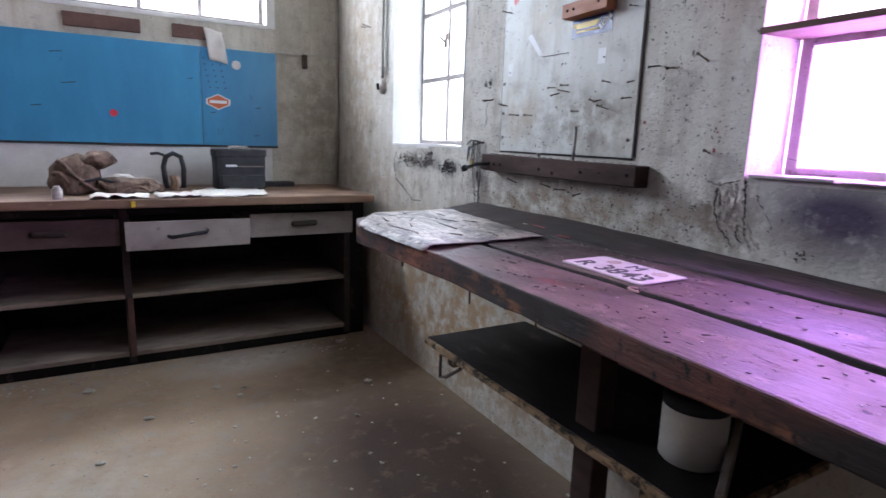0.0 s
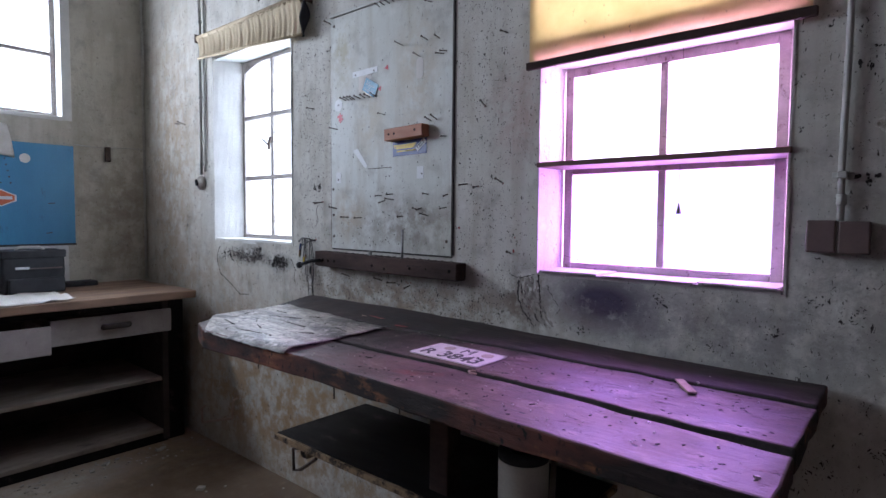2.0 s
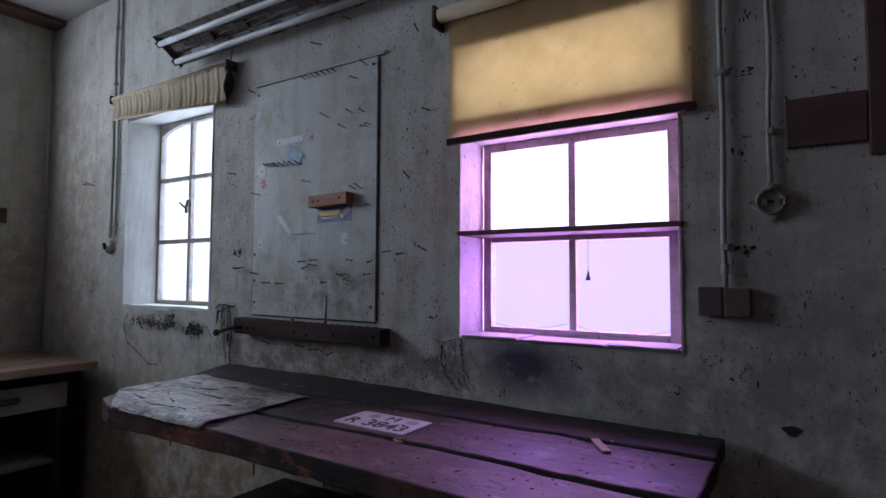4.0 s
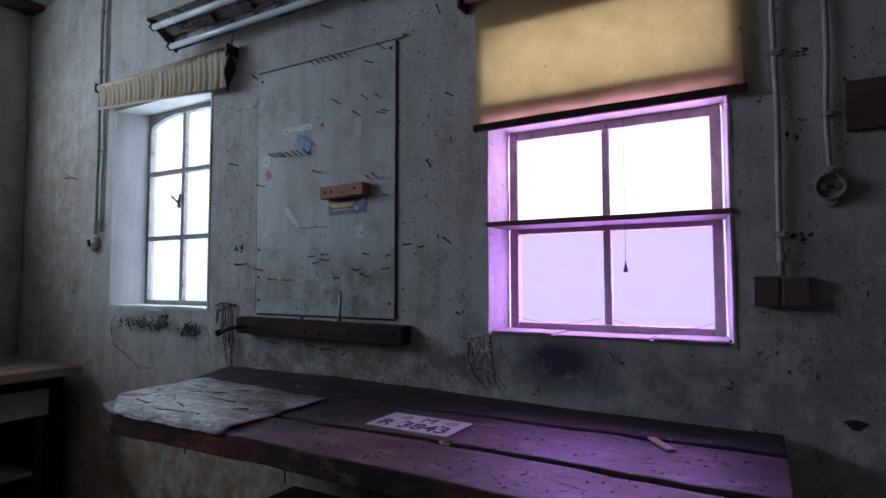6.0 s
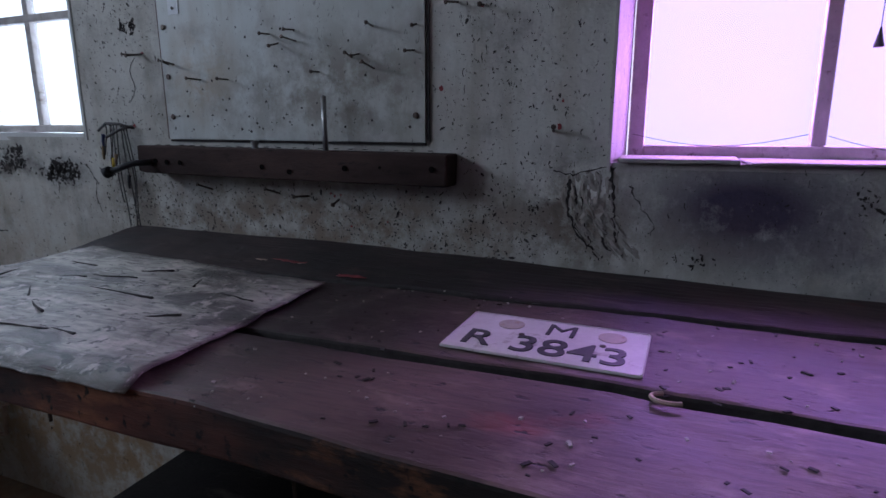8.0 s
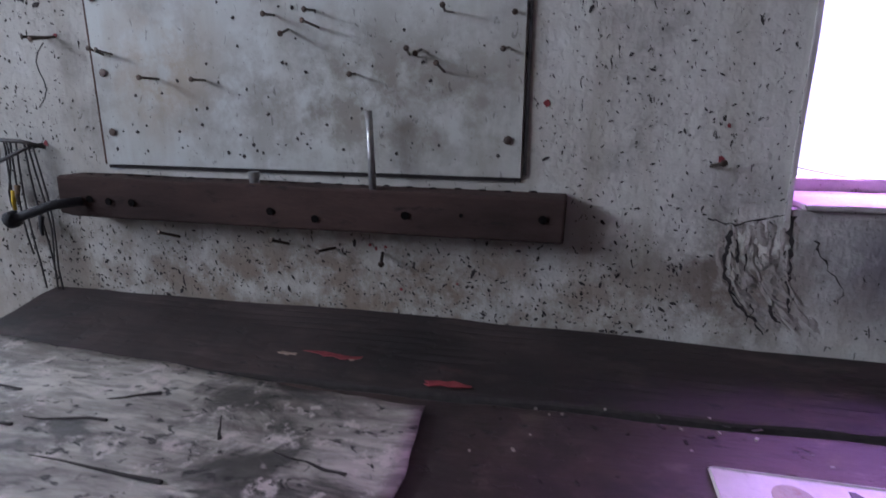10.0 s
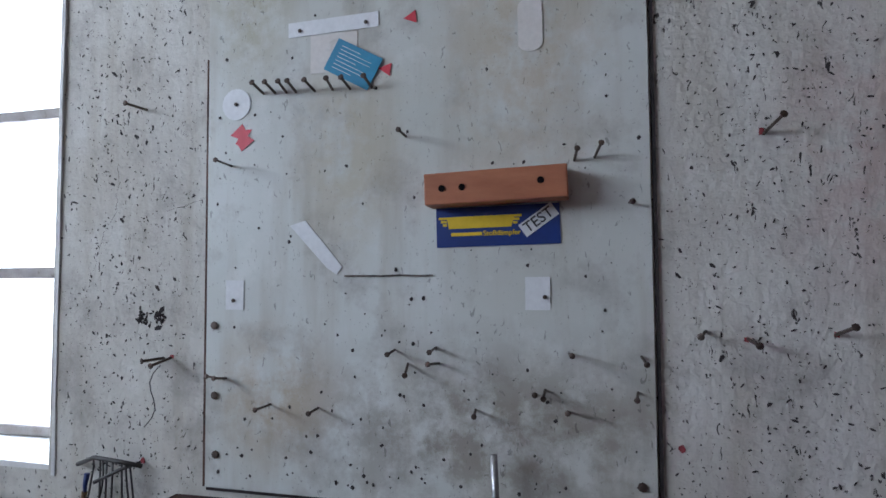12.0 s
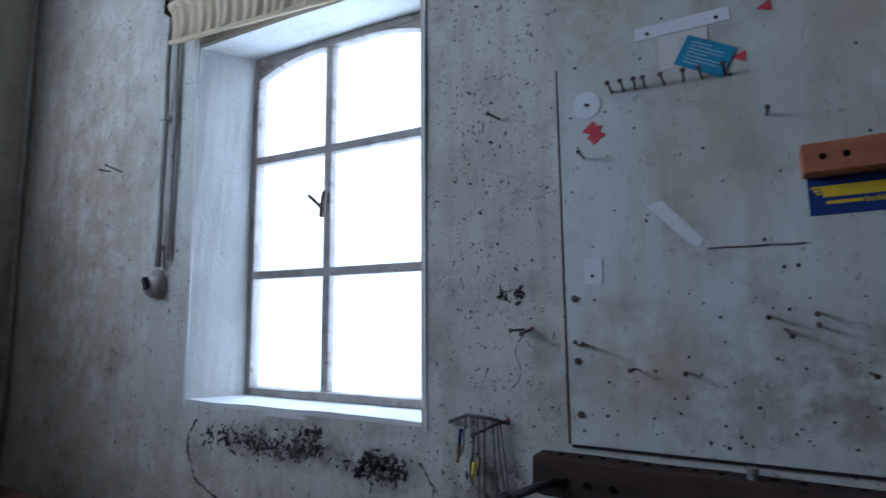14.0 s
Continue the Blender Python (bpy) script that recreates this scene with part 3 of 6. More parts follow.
win0 = thing("window_4", (0, EY + 0.12, N0[2]), "long strip of iron-framed windows high in the end wall", "window", kind="structure")
MULL0 = (-1.63, -1.25, -0.90, -0.545, -0.186, 0.175, 0.507, 0.872)
parts = [body("frame", [(N0[0], N0[1] - 0.045, EY + 0.10, EY + 0.135, N0[2] + 0.02, N0[2] + 0.05), (N0[0], N0[1] - 0.045, EY + 0.10, EY + 0.135, N0[3] - 0.03, N0[3])], M_FRAME)]
for x in MULL0:
    parts.append(body("bar", [(x - 0.013, x + 0.013, EY + 0.103, EY + 0.132, N0[2] + 0.05, N0[3] - 0.03)], M_FRAME))
parts.append(body("bar", [(N0[0], N0[1] - 0.05, EY + 0.105, EY + 0.130, 2.262, 2.284)], M_FRAME))
for a, b in zip(MULL0, MULL0[1:]):
    for c, d in ((N0[2] + 0.05, 2.262), (2.284, N0[3] - 0.03)):
        p = body("pane", [(a + 0.013, b - 0.013, EY + 0.116, EY + 0.119, c, d)], M_GLASS, bevel=0)
        p.visible_shadow = False
        parts.append(p)
parts.append(body("reveal", [(0.885, 0.936, EY - 0.003, EY + 0.14, N0[2], N0[3]), (N0[0], 0.885, EY - 0.006, EY + 0.14, N0[2] - 0.004, N0[2] + 0.02)], M_REVEAL))
under(win0, *parts)


def daylight_backdrop(name, boxed, strength, colour):
    m, t, p = nodes_of(name + "_white")
    em = add(t, "ShaderNodeEmission", Color=(*colour, 1), Strength=strength)
    t.links.new(em.outputs[0], t.nodes["Material Output"].inputs[0])
    return tagged(body(name, [boxed], m, bevel=0), kind="structure")


# the overcast sky outside the windows
daylight_backdrop("backdrop", (2.6, 2.62, -3.0, 9.0, -1.0, 6.0), 2.6, (0.92, 0.97, 1.0))
daylight_backdrop("backdrop", (-6.0, 4.0, EY + 1.2, EY + 1.22, -1.0, 6.0), 2.6, (0.92, 0.97, 1.0))


# ---------- workbench ----------
bench = thing("workbench", (1.0, 1.0, 0), "heavy worn timber workbench of three thick planks fixed along the wall", "workbench")


def bench_plank(outline, dz=0.0, rise=0.0, material=M_BENCH, thick=0.048):
    bm = bmesh.new()
    slab(bm, outline, BT - thick, BT + dz)
    bmesh.ops.triangulate(bm, faces=[f for f in bm.faces if len(f.verts) > 4])
    bmesh.ops.subdivide_edges(bm, edges=[e for e in bm.edges if e.calc_length() > 0.10], cuts=5, use_grid_fill=True)
    bmesh.ops.subdivide_edges(bm, edges=[e for e in bm.edges if e.calc_length() > 0.12], cuts=3, use_grid_fill=True)
    bmesh.ops.triangulate(bm, faces=bm.faces[:])
    for v in bm.verts:
        v.co += 0.0028 * noise.noise_vector(v.co * 11) + 0.0022 * noise.noise_vector(v.co * 34)
        if v.co.z < BT - 0.02:
            v.co.z -= 0.016 * min(max((v.co.y - 0.3) / 1.3, 0), 1)
        v.co.z += (rise * (v.co.y - 0.07) + 0.010 * math.exp(-((v.co.y - 1.4) / 0.5) ** 2)) * min(max((v.co.x - 1.16) / 0.17, 0), 1) if rise else 0.0
    ob = made("plank", bm, material, bevel=0.005)
    ob.data.materials.append(M_PLANKEDGE)
    ob.data.materials.append(M_CRACK)
    # sides facing the gaps are blackened: the shade between planks is painted on
    for f in ob.data.polygons:
        if f.normal.z < 0.5:
            f.material_index = 2 if f.center.x > 0.80 and f.normal.y > -0.5 else 1
    return ob


under(bench,
      bench_plank([(0.641, 0.054), (0.832, 0.058), (0.850, 0.35), (0.876, 0.8), (0.872, 1.2), (0.872, 1.99), (0.735, 1.90), (0.682, 1.76), (0.692, 1.5), (0.688, 1.2), (0.671, 0.78), (0.652, 0.48), (0.641, 0.21)]),
      bench_plank([(0.868, 0.062), (1.138, 0.064), (1.142, 1.2), (1.142, 2.035), (0.884, 2.0), (0.887, 1.2), (0.893, 0.8), (0.876, 0.4)], 0.002),
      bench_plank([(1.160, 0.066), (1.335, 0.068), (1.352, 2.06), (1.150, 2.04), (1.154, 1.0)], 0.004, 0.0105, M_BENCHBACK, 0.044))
under(bench, body("leg", [(0.965, 1.025, 0.91, 0.98, 0, BT - 0.050)], M_BEAM, bevel=0.004),
      body("bearer", [(0.90, 1.352, 0.90, 0.98, BT - 0.112, BT - 0.050)], M_BEAM), body("bearer", [(0.92, 1.352, 1.60, 1.66, BT - 0.112, BT - 0.050)], M_BEAM))

shelf = thing("under_shelf", (1.1, 1.1, 0.50), "black oily board shelf with raw chipped edges under the workbench", "shelf")
under(shelf, body("board", [(0.922, 1.352, 0.587, 1.687, 0.504, 0.520)], M_DARKBOARD, bevel=0.001),
      worn(body("edging", [(0.908, 0.921, 0.587, 1.687, 0.500, 0.519), (0.921, 1.352, 0.575, 0.5865, 0.500, 0.519)], M_CHIP, bevel=0.001), 6, 0.003, 20),
      body("batten", [(0.93, 1.352, 0.70, 0.74, 0.462, 0.503)], M_CHIP), body("batten", [(0.93, 1.352, 1.52, 1.56, 0.462, 0.503)], M_CHIP))
bm = bmesh.new()
box(bm, -0.008, 0.008, -0.20, 0.20, 0, 0.055, pose(1.105, 0.655, 0.522, 0, 0, -62))
tagged(made("offcut_plank", bm, M_SHELFDUST, bevel=0.002), "dusty dark plank offcut on edge on the under shelf", "plank")
bm = bmesh.new()
P = pose(1.085, 0.735, 0.5205)
lathe(bm, [(0.066, 0), (0.070, 0.004), (0.070, 0.060), (0.0705, 0.10), (0.070, 0.128), (0.060, 0.132), (0.058, 0.020), (0.0, 0.018)], P, 28)
tin = thing("tin_can", (1.085, 0.735, 0.5205), "cream white round tin with a black rim on the under shelf", "tin")
tinbody = made("body", bm, M_TIN, smooth=True)
bm = bmesh.new()
lathe(bm, [(0.0708, 0.126), (0.0712, 0.146), (0.068, 0.150), (0.040, 0.147), (0.040, 0.126)], P, 28)
under(tin, tinbody, made("rim", bm, M_BLACK, smooth=True))
# bent iron under the shelf edge, a stirrup on the wall, nails under the bench's front
bm = bmesh.new()
rod(bm, [(0.935, 1.50, 0.506), (0.915, 1.58, 0.489), (0.905, 1.562, 0.420), (0.904, 1.52, 0.436), (0.906, 1.435, 0.497)], 0.006, 6)
tagged(made("iron_hook", bm, M_STEEL), "bent rusty iron stirrup under the shelf edge", "hook")
bm = bmesh.new()
rod(bm, [(WX - 0.001, 3.10, 0.19), (1.335, 3.10, 0.18), (1.332, 3.09, 0.10), (1.332, 2.75, 0.205), (1.335, 2.742, 0.305), (WX - 0.001, 2.742, 0.31)], 0.007, 8)
tagged(made("wall_stirrup", bm, M_STICK), "pale limewashed iron stirrup fixed low on the wall", "bracket")
for y, d in ((1.455, 0.03), (1.09, 0.045), (0.845, 0.03), (1.62, 0.02)):
    bm = bmesh.new()
    rod(bm, [(0.705, y, BT - 0.042), (0.703, y - 0.004, BT - 0.050 - d)], 0.0022, 6)
    tagged(made("bent_nail", bm, M_STEEL), "rusty nail poking out below the workbench plank", "nail", "nails below the bench")

# cardboard over the bench's north end
cb = bmesh.new()
nx, ny = 26, 34
grid = {}
for i in range(nx + 1):
    for j in range(ny + 1):
        u, v = i / nx, j / ny
        y = 1.30 + v * 0.70 + 0.008 * noise.noise(Vector((u * 9, 3, 1))) * (1 if j == 0 else 0) + 0.10 * (u - 0.55) * (1 - v) * 0.25
        lim = 1.105 + 0.075 * v
        x = 0.690 + u * (lim - 0.690)
        if v > 0.64:
            x = max(x, 0.684 + (v - 0.64) * 0.45)
        if v > 0.93:
            y -= (v - 0.93) * 0.5 * (1 - u)
        z = BT + 0.005 + 0.004 * noise.noise(Vector((x * 12, y * 12, 0))) + 0.002 * noise.noise(Vector((x * 45, y * 45, 4)))
        if j == 0:
            z += 0.003
        if u == 0:
            x -= 0.006 + 0.004 * noise.noise(Vector((y * 30, 0, 0)))
            z -= 0.012
        grid[i, j] = cb.verts.new((x, y, z))
for i in range(nx):
    for j in range(ny):
        cb.faces.new((grid[i, j], grid[i + 1, j], grid[i + 1, j + 1], grid[i, j + 1]))
card = made("cardboard_sheet", cb, M_CARD, smooth=True)
so = card.modifiers.new("thickness", "SOLIDIFY")
so.thickness, so.offset = 0.003, 1
tagged(card, "grey weathered cardboard sheet covering the end of the workbench", "cardboard")
# splits and folds in the sheet
for k, (x, y, ln, a) in enumerate(((0.83, 1.66, 0.09, 20), (0.97, 1.78, 0.07, -12), (1.02, 1.52, 0.05, 60), (0.77, 1.52, 0.08, 5), (0.90, 1.88, 0.10, 80), (0.74, 1.70, 0.06, 40), (1.06, 1.66, 0.06, -25), (0.98, 1.40, 0.09, 14), (0.86, 1.44, 0.07, -30), (0.93, 1.60, 0.16, 4), (0.80, 1.80, 0.12, 12), (1.00, 1.70, 0.10, -6), (0.88, 1.75, 0.08, 35), (0.76, 1.60, 0.14, -4), (1.05, 1.85, 0.09, 8), (0.95, 1.92, 0.05, 70))):
    bm = bmesh.new()
    pts = [(x + 0.5 * ln * s * math.sin(radians(a)) + 0.005 * noise.noise(Vector((k, s * 3, 0))), y + 0.5 * ln * s * math.cos(radians(a)), BT + 0.0085) for s in (-1, -0.5, 0, 0.5, 1)]
    rod(bm, pts, 0.0026, 5, 0.0006)
    made("split", bm, M_CRACK, card)

# number plate
plate = thing("number_plate", (0.985, 0.894, BT + 0.003), "scuffed white metal two-line number plate lying on the workbench", "number plate")
ON_BENCH = Matrix(((0, 1, 0, 0.985), (-1, 0, 0, 0.894), (0, 0, 1, BT + 0.004), (0, 0, 0, 1))) @ pose(0, 0, 0, 0.8, 0, -1.5)
bm = bmesh.new()
W, HH, R = 0.124, 0.069, 0.005
edge = [(sx * (W - R) + R * math.cos(a), sy * (HH - R) + R * math.sin(a)) for sx, sy, a0 in ((1, 1, 0), (-1, 1, 90), (-1, -1, 180), (1, -1, 270)) for a in (radians(a0 + 22.5 * k) for k in range(5))]
slab(bm, edge, 0, 0.0022, ON_BENCH)
under(plate, made("sheet", bm, M_PLATE, bevel=0.0008))
bm = bmesh.new()
for k in range(len(edge)):
    (xa, ya), (xb, yb) = edge[k], edge[(k + 1) % len(edge)]
    rod(bm, [ON_BENCH @ Vector((xa * 0.985, ya * 0.975, 0.0026)), ON_BENCH @ Vector((xb * 0.985, yb * 0.975, 0.0026))], 0.0012, 5)
under(plate, made("raised_rim", bm, M_PLATE))
for words, size, x, y in (("M", 0.058, 0.012, 0.034), ("R", 0.070, -0.086, -0.027), ("3843", 0.074, 0.032, -0.028)):
    lettering("lettering", words, size, ON_BENCH @ pose(x, y, 0.0026), M_INK, plate)
SEAL = surface("faded_seal", (0.42, 0.38, 0.33), (0.52, 0.45, 0.36), 40, (0.36, 0.20, 0.12), (0.55, 0.7), 60, 0.6, relief=0.1)
for x in (-0.058, 0.078):
    bm = bmesh.new()
    lathe(bm, [(0.018, 0), (0.018, 0.0008), (0.0001, 0.0009)], ON_BENCH @ pose(x, 0.036, 0.0023), 20)
    under(plate, made("worn_seal", bm, SEAL))
for x in (-0.035, 0.07):
    bm = bmesh.new()
    lathe(bm, [(0.004, 0), (0.004, 0.0012), (0.0001, 0.0013)], ON_BENCH @ pose(x, 0.004, 0.0023), 10)
    under(plate, made("bolt_hole", bm, M_STEEL))

bm = bmesh.new()
box(bm, -0.058, 0.058, -0.010, 0.010, 0, 0.005, pose(1.10, 0.314, BT + 0.004, 0, 2, 31))
tagged(made("wood_chip", bm, M_STICK, bevel=0.001), "thin pale wooden chip lying on the workbench", "wood")
bm = bmesh.new()
rod(bm, [(0.868 + 0.011 * math.cos(a), 0.745 + 0.017 * math.sin(a), BT + 0.006) for a in (radians(d) for d in range(20, 250, 23))], 0.0026, 6)
tagged(made("bent_wire", bm, M_STICK), "pale bent wire hook on the workbench", "wire")
# peeled red paint with pale splinters on the back plank
g = random.Random(15)
for x, y, w, mt, what in ((1.215, 1.46, 0.045, M_REDPAINT, "old dark red paint flaking on the workbench"), (1.205, 1.53, 0.016, M_STICK, "pale splinter of wood on the workbench"), (1.205, 1.44, 0.014, M_STICK, "pale splinter of wood on the workbench"), (1.17, 1.30, 0.03, M_REDPAINT, "old dark red paint flaking on the workbench")):
    bm = bmesh.new()
    slab(bm, [(0.35 * w * math.cos(a) * g.uniform(0.4, 1.2), w * math.sin(a) * g.uniform(0.5, 1.2)) for a in (radians(24 * q) for q in range(15))], 0, 0.0012, pose(x, y, BT + 0.0045 + 0.018 * (x - 1.16) / 0.17 * 1.2))
    tagged(made("paint_flake", bm, mt), what, "flake", "flakes on the bench")
# crumbs and grit strewn on the bench
rnd = random.Random(4)
bm = bmesh.new()
for k in range(220):
    x, y, r = rnd.uniform(0.68, 1.33), rnd.uniform(0.08, 1.28), rnd.uniform(0.0006, 0.0017) * (1.8 if rnd.random() < 0.08 else 1)
    if 0.83 < x < 0.88 or 1.14 < x < 1.155 or (0.90 < x < 1.08 and 0.76 < y < 1.04):
        continue
    box(bm, -r, r, -r * 1.5, r * 1.5, 0, r * 1.2, pose(x, y, BT + 0.0015, rnd.uniform(-20, 20), rnd.uniform(-20, 20), rnd.uniform(0, 180)))
tagged(made("bench_grit", bm, M_CRUMB), "pale crumbs of plaster and grit strewn over the workbench", "grit", kind="stuff")
bm = bmesh.new()
for k in range(260):
    x, y, r = rnd.uniform(0.68, 1.33), rnd.uniform(0.08, 1.28), rnd.uniform(0.0008, 0.0022)
    if 0.83 < x < 0.88 or (0.90 < x < 1.08 and 0.76 < y < 1.04):
        continue
    box(bm, -r, r, -r * rnd.uniform(1, 4), r * 2, 0, 0.0012, pose(x, y, BT + 0.002, 0, 0, rnd.uniform(0, 180)))
tagged(made("oil_flakes", bm, M_CRACK), "black flakes and oily scraps on the workbench", "dirt", kind="stuff")


# ---------- the tool board and what hangs on the window wall ----------
board = thing("tool_board", (WX - 0.003, 1.57, 1.17), "large stained white hardboard panel nailed to the plaster wall", "board")
bm = bmesh.new()
slab(bm, [(-0.343, 0), (0.345, -0.004), (0.347, 0.995), (-0.347, 0.992)], 0.001, 0.007, on_wall(1.572, 1.172))
under(board, made("panel", bm, M_BOARD, bevel=0.001))
bm = bmesh.new()
box(bm, -0.345, 0.385, 0, 0.014, 0, 0.014, on_wall(1.572, 2.168))
tagged(made("top_batten", bm, M_CONDUIT, bevel=0.002), "thin grey batten along the top of the board", "batten")
bm = bmesh.new()
slab(bm, [(0.3475, 0.0), (0.3525, 0.0), (0.3545, 0.99), (0.350, 0.99)], 0.0008, 0.004, on_wall(1.572, 1.172))
under(board, made("joint_and_shade_strip", bm, M_CRACK))
bm = bmesh.new()
slab(bm, [(-0.349, 0.0), (-0.345, 0.0), (-0.349, 0.70), (-0.351, 0.70)], 0.0008, 0.004, on_wall(1.572, 1.172))
under(board, made("joint_and_shade_strip", bm, surface("rust_seam", (0.12, 0.06, 0.04), (0.05, 0.035, 0.03), 30, rough=0.9)))
# this one stands for the shade in the slit under the board's edge
bm = bmesh.new()
slab(bm, [(-0.343, -0.006), (0.345, -0.010), (0.345, -0.0045), (-0.343, -0.001)], 0.0008, 0.003, on_wall(1.572, 1.172))
under(board, made("joint_and_shade_strip", bm, M_CRACK))
BF = 0.0075                                # the face of the board


def patch(name, outline, material, y, z, label, category, turn=0.0, off=BF, thick=0.0008, group=""):
    bm = bmesh.new()
    slab(bm, outline, 0, thick, on_wall(y, z, off, turn))
    return tagged(made(name, bm, material), label, category, group)


def rect(w, h):
    return [(-w / 2, -h / 2), (w / 2, -h / 2), (w / 2, h / 2), (-w / 2, h / 2)]


def disc(r, n=24):
    return [(r * math.cos(2 * math.pi * k / n), r * math.sin(2 * math.pi * k / n)) for k in range(n)]


patch("white_tape", rect(0.153, 0.024), M_WHITE, 1.696, 1.905, "strip of white tape stuck on the tool board", "tape", 1.2)
patch("paper_remnant", rect(0.079, 0.062), M_PAPER, 1.694, 1.86, "pale paper remnant on the tool board", "paper")
card2 = patch("blue_card", rect(0.083, 0.054), M_CARDBLUE, 1.661, 1.838, "blue printed card pinned askew on the tool board", "card", -29, BF + 0.002)
bm = bmesh.new()
for k in range(7):
    box(bm, -0.03, -0.03 + (0.058 if k % 3 else 0.035), 0.018 - k * 0.006, 0.0188 - k * 0.006, 0, 0.0006, on_wall(1.661, 1.838, BF + 0.003, -29))
tagged(made("printed_lines", bm, M_WHITE, card2), kind="stuff")
patch("round_label", disc(0.026), M_WHITE, 1.865, 1.790, "round white label on the tool board", "label")
patch("red_sticker_flash", [(-0.021, 0.004), (0.0, 0.022), (0.006, 0.012), (0.018, 0.012), (0.010, 0.002), (0.022, -0.006), (-0.001, -0.023), (-0.006, -0.014), (-0.012, -0.010), (-0.007, -0.002)], M_RED, 1.854, 1.735, "red zigzag sticker on the tool board", "sticker")
for y, z, a in ((1.567, 1.903, 95), (1.608, 1.826, 80)):
    patch("red_triangle", [(-0.010, -0.008), (0.010, -0.008), (0.0, 0.012)], M_RED, y, z, "small red triangle sticker on the tool board", "sticker", a, group="red triangles")
for y, z, w in ((1.864, 1.479, 0.032), (1.382, 1.481, 0.035)):
    patch("white_label", rect(w, 0.047), M_WHITE, y, z, "small white label on the tool board", "label", group="white labels")
patch("torn_label", [(-0.052, 0.020), (-0.028, 0.034), (0.050, -0.022), (0.044, -0.036), (0.026, -0.030)], M_WHITE, 1.722, 1.556, "torn white label remnant on the tool board", "label", -14)
patch("oval_label", [(0.018 * math.cos(a), 0.014 * math.sin(a) + (0.026 if math.sin(a) > 0 else -0.026)) for a in (radians(15 * k) for k in range(24))], M_PAPER, 1.387, 1.872, "faded oval label remnant on the tool board", "label")
bm = bmesh.new()
rod(bm, [on_wall(1.675, 1.508, BF + 0.001) @ Vector((x, 0.0006 * math.sin(x * 90), 0)) for x in (0, 0.03, 0.06, 0.09, 0.12, 0.14)], 0.0014, 6)
tagged(made("scored_line", bm, M_LAMPBODY), "dark scored line across the tool board", "scratch")

# the wooden block and the sticker under it
blk = thing("wooden_block", (WX - 0.03, 1.447, 1.63), "reddish wooden block with drilled holes screwed to the board", "block")
bm = bmesh.new()
box(bm, -0.100, 0.100, -0.0225, 0.0225, 0, 0.042, on_wall(1.437, 1.632, BF + 0.0005, 1.6))
under(blk, made("body", bm, M_REDWOOD, bevel=0.002))
for x in (-0.074, -0.045, 0.064):
    bm = bmesh.new()
    lathe(bm, [(0.0048, 0), (0.0048, 0.0012), (0.0001, 0.0008)], on_wall(1.437, 1.632, BF + 0.0425, 1.6) @ pose(x, 0.002 if x > 0 else 0.0, 0), 14)
    under(blk, made("drilled_hole", bm, M_HOLE))
st = thing("maker_sticker", (WX - BF, 1.439, 1.578), "navy blue sticker with yellow and white print on the board", "sticker")
bm = bmesh.new()
slab(bm, rect(0.180, 0.058), 0, 0.0008, on_wall(1.439, 1.579, BF, 1.0))
under(st, made("ground", bm, M_NAVY))
bm = bmesh.new()
S0 = on_wall(1.439, 1.579, BF + 0.001, 1.0)
for k in range(3):
    w = 0.012 - 0.003 * k
    box(bm, -0.086 + 0.003 * k, -0.086 + 0.003 * k + w, 0.012 - 0.005 * k, 0.0155 - 0.005 * k, 0, 0.0005, S0)
    box(bm, 0.036 - 0.003 * k - w, 0.036 - 0.003 * k, 0.012 - 0.005 * k, 0.0155 - 0.005 * k, 0, 0.0005, S0)
for k in range(1):
    x = -0.071
    slab(bm, [(x, -0.002), (x + 0.092, -0.002), (x + 0.098, 0.0155), (x - 0.003, 0.0155)], 0, 0.0005, S0)
box(bm, -0.068, -0.022, -0.013, -0.008, 0, 0.0005, S0)
tagged(made("yellow_bars", bm, M_YELLOW), kind="stuff")
under(st, bpy.data.objects["yellow_bars"])
lettering("lettering", "Stoßdämpfer", 0.0105, S0 @ pose(0.007, -0.0105, 0.0003), M_YELLOW, st)
bm = bmesh.new()
slab(bm, rect(0.056, 0.021), 0, 0.0006, S0 @ pose(0.060, 0.006, 0.0002, 0, 0, 34))
under(st, made("slip", bm, M_WHITE))
lettering("lettering", "TEST", 0.0215, S0 @ pose(0.060, 0.0055, 0.0012, 0, 0, 34), M_INK, st)

# drilled tool rail under the board
rail = thing("tool_rail", (WX - 0.03, 1.57, 1.12), "dark drilled timber rail that holds tools below the board", "tool rail")
RM = on_wall(1.567, 1.118, 0.0005, -0.5)
bm = bmesh.new()
slab(bm, [(-0.405, 0.036), (-0.405, -0.026), (-0.385, -0.030), (0.405, -0.030), (0.407, 0.033)], 0, 0.056, RM)
under(rail, worn(made("timber", bm, M_BEAM, bevel=0.004), 7, 0.0018, 16))
holes = [(-0.345, 0), (-0.310, -0.002), (-0.268, -0.002), (-0.030, -0.004), (0.042, -0.012), (0.262, 0.004), (0.375, 0.004), (0.18, 0.0)]
for k, (x, y) in enumerate(holes):
    bm = bmesh.new()
    lathe(bm, [(0.006 if k != 5 else 0.003, 0), (0.006 if k != 5 else 0.003, 0.0012), (0.0001, 0.0007)], RM @ pose(x, y, 0.0575), 12)
    under(rail, made("front_hole", bm, M_HOLE))
